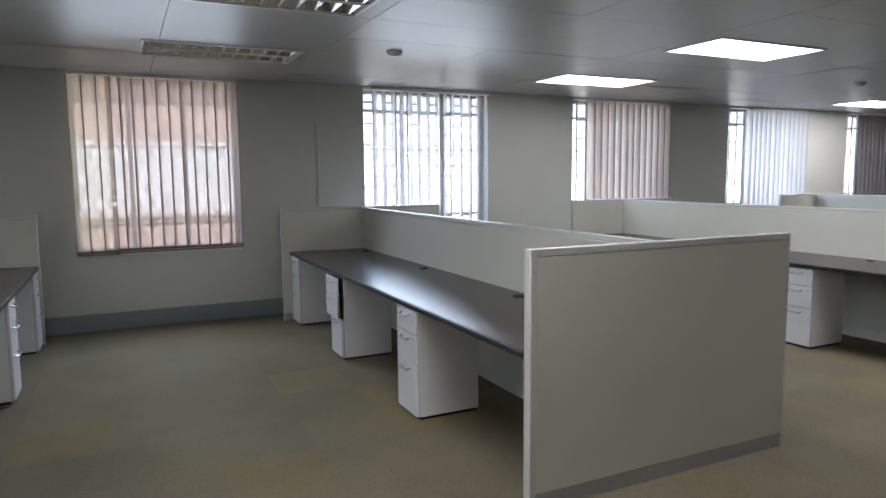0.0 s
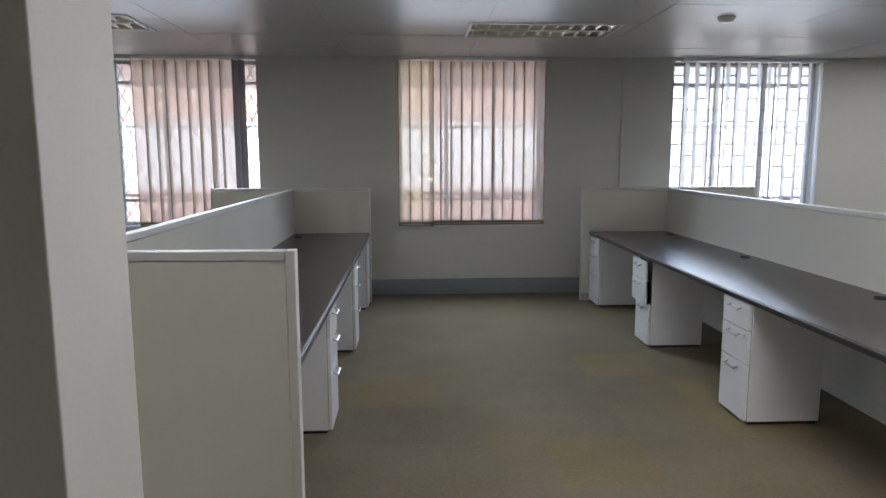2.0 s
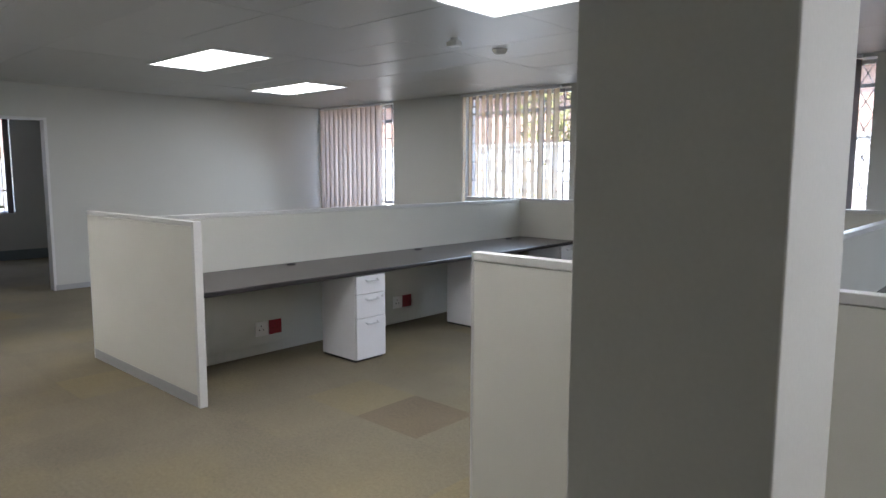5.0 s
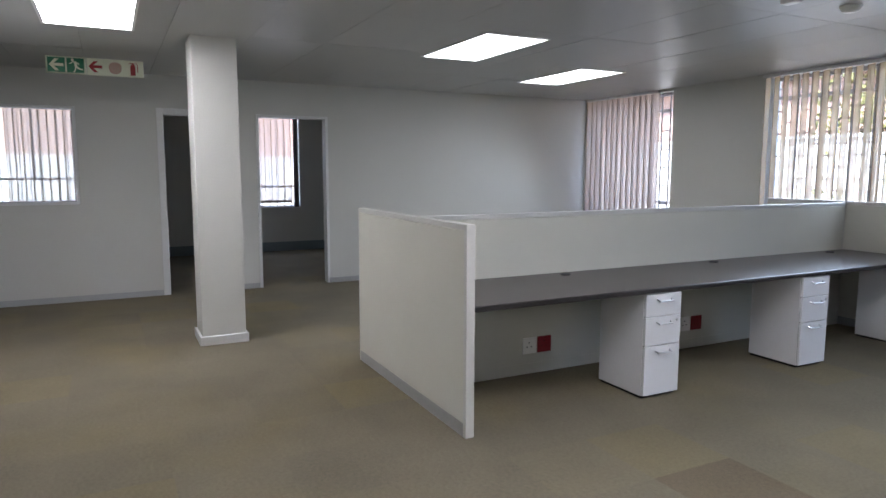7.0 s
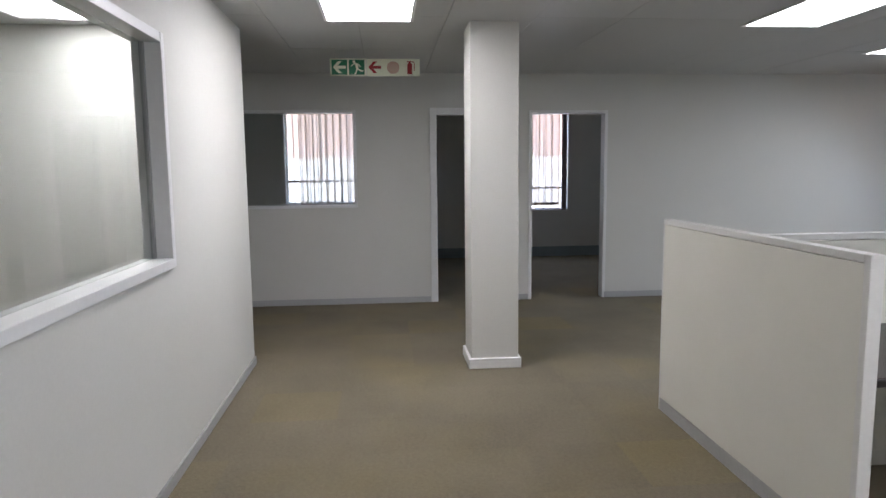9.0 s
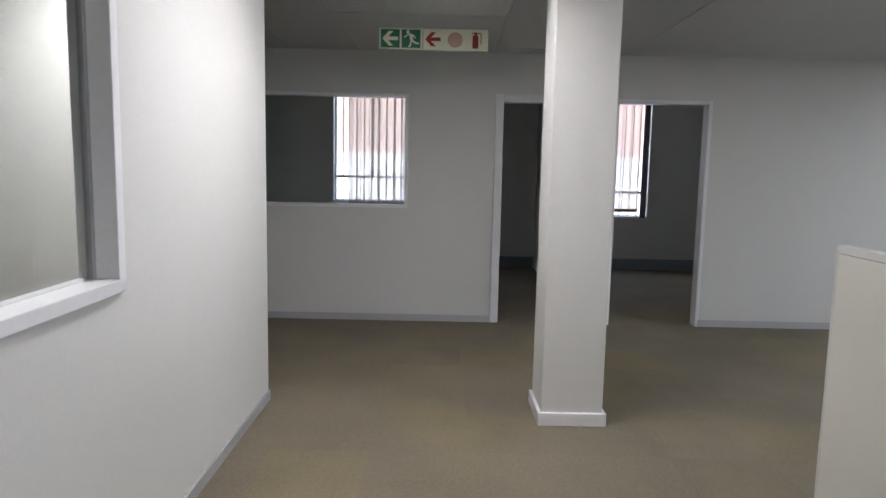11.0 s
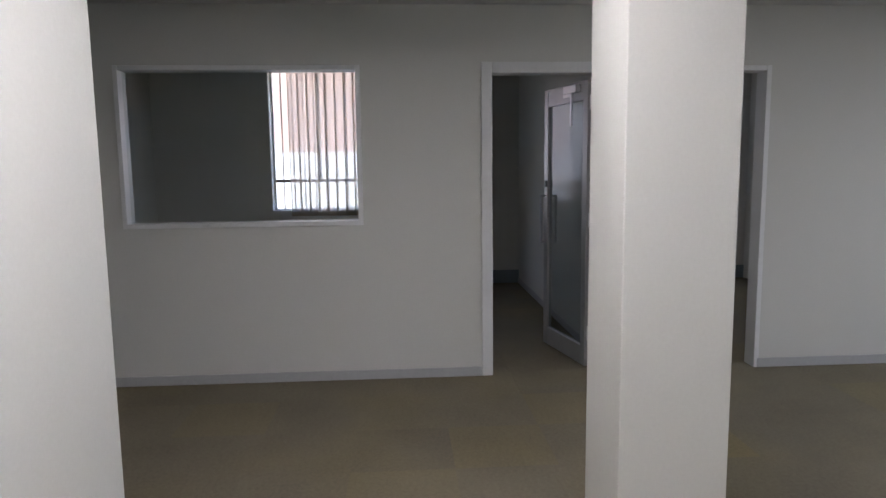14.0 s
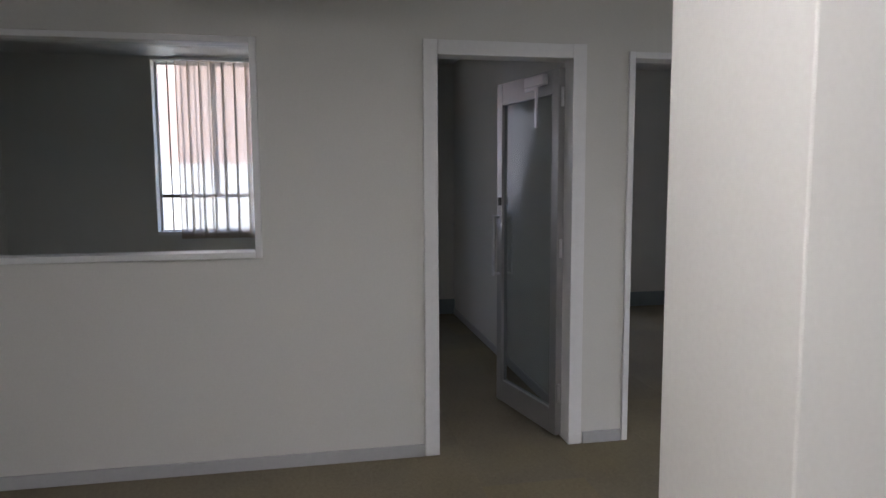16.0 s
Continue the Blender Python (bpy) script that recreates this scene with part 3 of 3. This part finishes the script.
# the office's internal window
ow = tagged(new("window_office"), "internal office window in a pale grey frame", "window", kind="structure")
a, b, z0, z1 = OFFICE_WIN
y0, y1 = LOWWALL - 0.115, LOWWALL + 0.018
part("window_frame", block(a - 0.005, a + 0.04, y0, y1, z0 - 0.005, z1 + 0.005, 0.003), FRAME, ow)
part("window_frame", block(b - 0.04, b + 0.005, y0, y1, z0 - 0.005, z1 + 0.005, 0.003), FRAME, ow)
part("window_frame", block(a + 0.0405, b - 0.0405, y0 + 0.001, y1 - 0.001, z1 - 0.04, z1 + 0.004, 0.003), FRAME, ow)
part("window_sill", block(a + 0.0405, b - 0.0405, y0 + 0.001, y1 + 0.008, z0 - 0.004, z0 + 0.04, 0.003), FRAME, ow)
bm = bmesh.new()
add_box(bm, a + 0.041, a + 0.062, LOWWALL - 0.075, LOWWALL - 0.055, z0 + 0.041, z1 - 0.041)
part("bead", bm, ALU, ow)
p = part("pane", block(a + 0.063, b - 0.041, LOWWALL - 0.07, LOWWALL - 0.064, z0 + 0.041, z1 - 0.041), PANE, ow)
p.visible_shadow = False


# ---- ceiling lamps ----
def troffer(x, y, lit):
    t = thing("ceiling_light", "recessed louvred fluorescent ceiling light, %s" % ("lit" if lit else "switched off"), "ceiling light", "ceiling lights", pose(x, y, CEILING))
    L, B, D = 0.6, 0.3, 0.10
    glow = TUBE_DIM if lit == "dimmed" else TUBE
    bm = bmesh.new()
    for s in (-1, 1):
        add_box(bm, -L + 0.001, L - 0.001, *sorted((s * (B - 0.022), s * (B - 0.001))), -0.008, 0.02)
        add_box(bm, *sorted((s * (L - 0.022), s * (L - 0.001))), -B + 0.023, B - 0.023, -0.008, 0.02)
    part("frame", bm, LAMPWHITE, t)
    bm = bmesh.new()
    add_box(bm, -L + 0.003, L - 0.003, -B + 0.003, B - 0.003, D, D + 0.01)
    for s in (-1, 1):
        add_box(bm, -L + 0.003, L - 0.003, *sorted((s * (B - 0.003), s * (B - 0.010))), 0.021, D)
        add_box(bm, *sorted((s * (L - 0.003), s * (L - 0.010))), -B + 0.011, B - 0.011, 0.021, D)
    # same housing either way, darkened in colour where the lamp is off
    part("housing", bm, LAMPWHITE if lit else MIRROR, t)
    for v in (-0.14, 0.14):
        part("tube", add_rod(bmesh.new(), (-L + 0.03, v, 0.072), (L - 0.03, v, 0.072), 0.013, 10), glow if lit else TRIM, t)
    if lit:
        part("diffuser", block(-L + 0.0225, L - 0.0225, -B + 0.0225, B - 0.0225, -0.002, 0.004), glow, t, "glowing white diffuser")
        return t
    bm = bmesh.new()
    for v in (-0.255, -0.02, 0.02, 0.255):
        add_box(bm, -L + 0.023, L - 0.023, v - 0.002, v + 0.002, -0.004, 0.046)
    part("louvre_rail", bm, LAMPWHITE, t)
    for v0, v1 in ((-0.250, -0.165), (-0.025, -0.110), (0.025, 0.110), (0.250, 0.165)):
        bm = bmesh.new()
        w = 0.002 if v1 > v0 else -0.002
        prof = [(v0, 0.0), (v0 + 0.25 * (v1 - v0), 0.030), (v0 + 0.6 * (v1 - v0), 0.050), (v1, 0.060)]
        rows = [[bm.verts.new((ux, v + o, z)) for v, z in prof] for o in (0, w) for ux in (-L + 0.024, L - 0.024)]
        for ra, rb in ((rows[0], rows[1]), (rows[2], rows[3])):
            for k in range(3):
                bm.faces.new((ra[k], rb[k], rb[k + 1], ra[k + 1]))
        bmesh.ops.recalc_face_normals(bm, faces=bm.faces)
        part("reflector", bm, POLISHED, t, "curved polished side reflector")
    n = 11
    for k in range(n):
        u = -L + 0.06 + (2 * L - 0.12) * k / (n - 1)
        bm = bmesh.new()
        for v0, v1 in ((-0.252, -0.023), (0.023, 0.252)):
            pts = [(u - 0.027, 0.046), (u, -0.004), (u + 0.027, 0.046)]
            lo = [bm.verts.new((px, v0, pz)) for px, pz in pts]
            hi = [bm.verts.new((px, v1, pz)) for px, pz in pts]
            bm.faces.new((lo[0], lo[1], hi[1], hi[0]))
            bm.faces.new((lo[1], lo[2], hi[2], hi[1]))
            bm.faces.new((lo[2], lo[0], hi[0], hi[2]))
            bm.faces.new(lo[::-1])
            bm.faces.new(hi)
        part("louvre_blade", bm, POLISHED, t)
    return t


for x, y, lit in LAMPS:
    troffer(x, y, lit)


def detector(x, y, r=0.055):
    d = thing("smoke_detector", "small round white smoke detector on the ceiling", "smoke detector", "smoke detectors", pose(x, y, CEILING))
    part("base", add_disc(bmesh.new(), (0, 0, -0.006), r, 0.012), PLASTIC, d)
    part("body", add_disc(bmesh.new(), (0, 0, -0.024), r * 0.92, 0.024, 24, r * 0.7), PLASTIC, d)
    part("vent", add_disc(bmesh.new(), (0, 0, -0.038), r * 0.45, 0.005), PLASTIC, d)


detector(2.16, 4.90, 0.065)
detector(-4.04, 4.71, 0.065)
detector(7.65, 4.59, 0.06)
detector(9.1, 5.35, 0.06)
cam_dome = thing("ceiling_sensor", "small grey-white motion sensor under the ceiling", "sensor", "", pose(-4.01, 4.10, CEILING))
part("mount", add_disc(bmesh.new(), (0, 0, -0.010), 0.03, 0.020), PLASTIC, cam_dome)
part("eye", block(-0.05, 0.05, -0.035, 0.035, -0.06, -0.0205, 0.008), PLASTIC, cam_dome)


# ---- sign under the ceiling ----
def flat(bm, pts, x, depth=0.002):
    """A polygon in the sign's plane; pts are (y, z)."""
    lo = [bm.verts.new((x, a, b)) for a, b in pts]
    hi = [bm.verts.new((x + depth, a, b)) for a, b in pts]
    bm.faces.new(lo[::-1])
    bm.faces.new(hi)
    for i in range(len(pts)):
        j = (i + 1) % len(pts)
        bm.faces.new((lo[i], lo[j], hi[j], hi[i]))
    bmesh.ops.recalc_face_normals(bm, faces=bm.faces)


SX = -8.32
sign = thing("exit_sign", "hanging safety sign, green exit and red fire pictograms", "sign")
part("exit_board", block(SX - 0.006, SX, 0.005, 0.325, 2.283, 2.437, 0.003), GLOW, sign, "cream board with green fields")
part("fire_board", block(SX - 0.006, SX, 0.330, 0.805, 2.281, 2.435, 0.003), GLOW, sign, "cream board with red pictograms")
for a in (0.02, 0.172):
    part("green_field", block(SX + 0.0003, SX + 0.0015, a, a + 0.138, 2.295, 2.425, 0.0), GREEN, sign)


def arrow(y0, y1, zc, h, x, mat):
    bm = bmesh.new()
    m = (y0 + y1) / 2
    flat(bm, [(y0, zc), (m - 0.012, zc + h), (m + 0.022, zc + h), (y0 + 0.042, zc + 0.013), (y1, zc + 0.013), (y1, zc - 0.013), (y0 + 0.042, zc - 0.013), (m + 0.022, zc - h), (m - 0.012, zc - h)], x)
    part("arrow", bm, mat, sign)


arrow(0.032, 0.146, 2.36, 0.052, SX + 0.002, GLOW)
arrow(0.345, 0.458, 2.36, 0.050, SX + 0.0005, SIGNRED)
bm = bmesh.new()
xx = SX + 0.002
flat(bm, [(0.218 + 0.013 * math.cos(k), 2.408 + 0.013 * math.sin(k)) for k in [i * math.tau / 10 for i in range(10)]], xx)
flat(bm, [(0.225, 2.398), (0.250, 2.394), (0.258, 2.350), (0.236, 2.345)], xx)
flat(bm, [(0.236, 2.346), (0.256, 2.350), (0.282, 2.334), (0.300, 2.334), (0.300, 2.322), (0.276, 2.322)], xx)
flat(bm, [(0.238, 2.345), (0.250, 2.345), (0.236, 2.300), (0.220, 2.300), (0.220, 2.308), (0.230, 2.312)], xx)
flat(bm, [(0.228, 2.392), (0.202, 2.372), (0.190, 2.366), (0.190, 2.374), (0.206, 2.384), (0.222, 2.396)], xx)
flat(bm, [(0.250, 2.392), (0.268, 2.382), (0.276, 2.366), (0.270, 2.362), (0.260, 2.374), (0.250, 2.380)], xx)
part("pictogram", bm, GLOW, sign, "cream stylised exit pictogram")
bm = bmesh.new()
for k in range(44):
    for (r0, r1) in ((0.045, 0.052), (0.032, 0.039), (0.019, 0.026), (0.005, 0.012)):
        t0, t1 = k * math.tau / 44, (k + 1) * math.tau / 44
        v = [bm.verts.new((SX + 0.001, 0.565 + r * math.cos(t), 2.358 + r * math.sin(t))) for r, t in ((r0, t0), (r1, t0), (r1, t1), (r0, t1))]
        bm.faces.new(v)
part("hose_pictogram", bm, SIGNRED, sign, "red coiled hose rings")
bm = bmesh.new()
flat(bm, [(0.692, 2.30), (0.735, 2.30), (0.735, 2.385), (0.725, 2.398), (0.702, 2.398), (0.692, 2.385)], SX + 0.0005)
flat(bm, [(0.705, 2.399), (0.722, 2.399), (0.722, 2.415), (0.690, 2.412), (0.680, 2.404), (0.705, 2.406)], SX + 0.0005)
flat(bm, [(0.722, 2.410), (0.748, 2.412), (0.757, 2.400), (0.757, 2.330), (0.751, 2.330), (0.751, 2.398), (0.746, 2.405), (0.722, 2.404)], SX + 0.0005)
part("extinguisher_pictogram", bm, SIGNRED, sign, "red fire extinguisher picture")
for yy in (0.06, 0.75):
    part("hanger", add_rod(bmesh.new(), (SX - 0.003, yy, 2.43), (SX - 0.003, yy, CEILING + 0.002), 0.0015, 6), CHROME, sign)


# ---- desk blocks ----
def pedestal():
    """A three-drawer pedestal; its front faces +x, its front lower corner is the origin."""
    p = thing("drawer_pedestal", "white melamine three-drawer pedestal under a desk", "pedestal", "drawer pedestals")
    w, d, h = 0.295, 0.42, 0.668
    part("body", block(-d, -0.02, 0, w, 0.018, h, 0.002), WHITE, p)
    part("plinth", block(-d + 0.01, -0.03, 0.01, w - 0.01, 0, 0.0175), BLACK, p)
    # near-black sheet added behind the fronts, as the shade in the drawer gaps
    part("gap_liner", block(-0.0198, -0.018, 0.004, w - 0.004, 0.022, h - 0.004), GAP, p)
    for z0, z1 in ((0.022, 0.335), (0.340, 0.520), (0.525, 0.664)):
        f = part("drawer_front", block(-0.0178, 0, 0.002, w - 0.002, z0, z1, 0.002), WHITE, p)
        bm = bmesh.new()
        zc = z1 - 0.042
        add_rod(bm, (0.024, 0.090, zc), (0.024, w - 0.090, zc), 0.0055, 8)
        for v in (0.098, w - 0.098):
            add_rod(bm, (0.0005, v - (0.010 if v < 0.15 else -0.010), zc + 0.010), (0.024, v, zc), 0.005, 8)
        part("handle", bm, CHROME, f, "brushed steel bow handle")
    part("lock", add_rod(bmesh.new(), (0.0003, w - 0.035, 0.49), (0.005, w - 0.035, 0.49), 0.009, 12), CHROME, p, "small round steel lock")
    return p


def desktop(y0, y1, depth, grommets):
    """A worktop whose user edge is at x = 0 and which reaches back to x = -depth."""
    d = thing("desktop", "dark brown laminate desktop with black edge", "desktop", "desktops")
    part("top", block(-depth, -0.006, y0 + 0.001, y1 - 0.001, DESK - 0.028, DESK, 0.002), TOP, d)
    part("edge_band", block(-0.0058, 0.008, y0 + 0.001, y1 - 0.001, DESK - 0.031, DESK - 0.001, 0.005), EDGE, d, "black rounded edge band")
    for g in grommets:
        bm = add_disc(bmesh.new(), (-depth + 0.09, g, DESK + 0.002), 0.034, 0.006, 20)
        part("grommet", bm, BLACK, d, "black round cable grommet")
    return d


def screen_panel(parent, axis, at, a, b, h, pw=(0.012, 0.012), kick=None):
    """One framed fabric screen panel along x or y; at: its middle on the other axis."""
    t = 0.026
    p0, p1 = pw

    def bx(u0, u1, v0, v1, z0, z1, bev=0.0):
        return block(u0, u1, v0, v1, z0, z1, bev) if axis == "x" else block(v0, v1, u0, u1, z0, z1, bev)
    pn = part("panel", bx(a + p0, b - p1, at - t + 0.0015, at + t - 0.0015, 0.075, h - 0.0338, 0.002), SCREEN, parent)
    for e0, e1 in ((a, a + p0 - 0.0005), (b - p1 + 0.0005, b)):
        part("post", bx(e0, e1, at - t, at + t, 0, h - 0.0005, 0.003), TRIM, parent, "pale grey aluminium post")
    part("top_rail", bx(a + p0, b - p1, at - t, at + t, h - 0.0315, h - 0.001, 0.003), TRIM, parent, "pale grey aluminium top rail")
    part("kick_strip", bx(a + p0, b - p1, at - t + 0.001, at + t - 0.001, 0, 0.0745), kick or TRIMDARK, parent, "grey kick strip")


PED_Y = (3.31, 4.79, 6.19)
first = pedestal()
first.matrix_basis = pose(0, 0, -50)
tops = []
for k, (sx, HALF, HALF_B, inset) in enumerate(BLOCKS):
    s = thing("desk_screen", "cream fabric desk screens with grey aluminium trim", "screen", "desk screens")
    screen_panel(s, "x", FRONT, sx - HALF, sx + HALF, SCREENTOP, ((0.012, 0.032), (0.012, 0.032), (0.032, 0.012))[min(k, 2)])
    screen_panel(s, "x", BACK + 0.024, sx - HALF_B, sx + HALF_B, SCREENTOP)
    for y0, y1 in ((FRONT + 0.0245, BACK - 0.0005),):
        screen_panel(s, "y", sx, y0 + 0.002, y1 - 0.002, SCREENTOP - 0.012, kick=SCREEN)
    for side in (1, -1):
        edge = sx + side * (HALF - inset)
        depth = HALF - inset - 0.026
        for y0, y1, gs in ((FRONT + 0.025, 5.08, (3.27, 4.72)), (5.08, BACK - 0.001, (6.17,))):
            if side == 1:
                d = desktop(y0, y1, depth, gs)
                d.matrix_basis = pose(edge, 0, 0)
            else:
                d = desktop(-y1, -y0, depth, [-g for g in gs])
                d.matrix_basis = pose(edge, 0, 0, 0, 0, 180)
        for yy in PED_Y:
            if side == 1:
                copy_thing(first, pose(edge - 0.004, yy + (0.06 if sx < -5 and yy < 6 else 0.0), 0))
            else:
                q = copy_thing(first, pose(edge + 0.004, yy + 0.295, 0, 0, 0, 180))
                if k == 2 and yy == PED_Y[1]:
                    tagged(q, "white three-drawer pedestal with its middle drawer ajar")
                    for o in q.children:
                        if o.name.startswith("drawer_front") and abs(o.data.vertices[0].co.z - 0.43) < 0.1:
                            o.matrix_basis = pose(0.035, 0, 0)
                            part("drawer_box", block(-0.0175, 0.0168, 0.004, 0.291, 0.345, 0.516), WHITE, q)
for o in [first, *first.children_recursive]:
    bpy.data.objects.remove(o)


def socket(x, y, z, side, red):
    s = thing("power_socket", "red power socket plate" if red else "white power socket plate", "socket", "power sockets")
    part("plate", block(*sorted((x, x + side * 0.010)), y, y + 0.115, z, z + 0.115, 0.003), RED if red else PLASTIC, s)
    bm = bmesh.new()
    for dy, dz in ((0.035, 0.05), (0.07, 0.05), (0.0525, 0.08)):
        add_rod(bm, (x + side * 0.0101, y + dy, z + dz), (x + side * 0.0108, y + dy, z + dz), 0.005, 8)
    part("pin_hole", bm, BLACK, s)


for sx, sides in ((SPINES[0], (1,)), (SPINES[1], (1,)), (SPINES[2], (-1,))):
    for side in sides:
        for y in (2.98, 4.47, 5.75):
            socket(sx + side * 0.0215, y, 0.145, side, False)
            socket(sx + side * 0.0215, y + 0.125, 0.145, side, True)

# ---- outside ----
structure("ground", block(-400, 400, -400, 400, -3.6, -3.4), GROUND, "dry pale paving and ground outside", "ground")
h = thing("house", "pink brick office building with white windows across the yard", "building")
FY = 20.0
part("facade", wall_along_x(bmesh.new(), -34, 4.5, FY, FY + 0.4, -3.4, 4.3, [(x, x + 2.0, 0.6, 2.2) for x in range(-31, 3, 4)]), BRICK, h, "pink brick front")
part("white_wing", wall_along_x(bmesh.new(), 4.5, 34, FY, FY + 0.4, -3.4, 4.3, [(x, x + 2.0, 0.6, 2.2) for x in range(5, 31, 4)]), PLASTER, h, "white plastered front")
part("roof", block(-34.5, 34.5, FY - 0.6, FY + 8, 4.3, 4.55), PLASTER, h)
part("rear", block(-34, 34, FY + 1.2, FY + 1.5, -3.4, 4.3), PLASTER, h)
for x in range(-31, 31, 4):
    bm = bmesh.new()
    for a, b, c, d in ((x, x + 0.08, 0.6, 2.2), (x + 1.92, x + 2.0, 0.6, 2.2), (x + 0.96, x + 1.04, 0.6, 2.2)):
        add_box(bm, a, b, FY + 0.1, FY + 0.2, c, d)
    part("window", bm, PLASTER, h)
w = thing("boundary_wall", "long white plastered wall in the sun", "wall")
part("wall", block(-36, 36, 15.2, 15.4, -3.4, 2.15), PLASTER, w)
part("coping", block(-36, 36, 15.15, 15.45, 2.15, 2.23, 0.01), PLASTER, w)
h2 = thing("house", "pink brick building beyond the end rooms", "building")
part("facade", block(-27.0, -26.6, -18, 14, -3.4, 7.5), BRICK, h2)
part("roof", block(-35, -26.4, -18.5, 14.5, 7.5, 7.9), PLASTER, h2)
g = thing("garden_wall", "low pink brick garden wall in the yard", "wall")
part("wall", block(-6.0, 2.4, 13.6, 13.85, -3.4, 0.72), BRICK, g)
part("coping", block(-6.05, 2.45, 13.55, 13.9, 0.72, 0.80, 0.01), BRICK, g)
w2 = thing("boundary_wall", "white plastered wall beyond the end rooms", "wall")
part("wall", block(-19.2, -19.0, -18, 14, -3.4, 1.75), PLASTER, w2)


def tree(x, y, base, height, spread, leaves, label):
    t = thing("tree", label, "tree", "trees", pose(x, y, base))
    bm = bmesh.new()
    bmesh.ops.create_cone(bm, cap_ends=True, segments=10, radius1=0.16, radius2=0.07, depth=height * 0.6, matrix=Matrix.Translation((0, 0, height * 0.3)))
    for k in range(7):
        ang = k * 2.4
        top = Vector((math.cos(ang) * spread * 0.6, math.sin(ang) * spread * 0.6, height * random.uniform(0.6, 0.9)))
        add_rod(bm, (0, 0, height * random.uniform(0.3, 0.55)), top, 0.03, 6)
    part("trunk", bm, BARK, t)
    verts, faces = [], []
    centres = [(random.gauss(0, spread * 0.45), random.gauss(0, spread * 0.45), height * random.uniform(0.35, 1.0)) for _ in range(26)]
    for k in range(leaves):
        cx, cy, cz = random.choice(centres)
        c = Vector((cx + random.gauss(0, spread * 0.22), cy + random.gauss(0, spread * 0.22), cz + random.gauss(0, spread * 0.2)))
        r = Euler((random.uniform(0, 6), random.uniform(0, 6), random.uniform(0, 6))).to_matrix()
        i = len(verts)
        for p in ((-0.10, 0, 0), (0, -0.045, 0.01), (0.10, 0, 0), (0, 0.045, 0.01)):
            verts.append(c + r @ Vector(p))
        faces.append((i, i + 1, i + 2, i + 3))
    me = bpy.data.meshes.new("crown")
    me.from_pydata(verts, [], faces)
    me.materials.append(LEAF)
    new("crown", me).parent = t


tree(-1.5, 29.0, -3.4, 10.5, 2.6, 7000, "leafy green tree in the yard")
tree(-10.5, 17.5, -3.4, 8.2, 2.2, 4000, "leafy green tree in the yard")
tree(9.0, 30.0, -3.4, 10.5, 2.6, 7000, "leafy green tree in the yard")

# ---- carpet tiles, last ----
floor = structure("floor", block(FARWEST - 0.25, EAST + 0.2, SOUTH - 0.2, NORTH + 0.26, -0.2, -0.0062), CARPET_FAR, "floor laid with olive-brown carpet tiles", "floor")
S = 0.5
tile_bm = block(0.0001, S - 0.0001, 0.0001, S - 0.0001, -0.006, 0.0)
tile_mesh = mesh_of("carpet_tile", tile_bm, CARPET)
brown_tile, yellow_tile = tile_mesh.copy(), tile_mesh.copy()
brown_tile.materials[0], yellow_tile.materials[0] = CARPET_BROWN, CARPET_YELLOW
# replaced and yellowed tiles, by a point on each
ODD = [(-3.2, 2.9, brown_tile), (0.8, 2.9, yellow_tile), (-0.3, 3.8, yellow_tile), (1.4, 4.4, yellow_tile), (4.6, 2.5, yellow_tile), (4.3, 3.3, yellow_tile)]
near, rest = 0, bmesh.new()
for i in range(int((EAST - FARWEST) / S) + 1):
    for j in range(int((NORTH - SOUTH) / S) + 1):
        x, y = FARWEST + S * i, SOUTH + 0.06 + S * j
        odd = [me for ox, oy, me in ODD if x < ox < x + S and y < oy < y + S]
        if odd or -9.2 < x < 2.9 and -0.9 < y < 5.6 and near < 330:
            o = new("carpet_tile", odd[0] if odd else tile_mesh)
            o.parent = floor
            o.matrix_basis = pose(x, y, 0)
            near += 1
        else:
            add_box(rest, x + 0.0003, min(x + S, EAST) - 0.0003, y + 0.0003, min(y + S, NORTH) - 0.0003, -0.006, 0.0)
tagged(part("carpet_tiles_far", rest, CARPET_FAR, floor), kind="stuff")
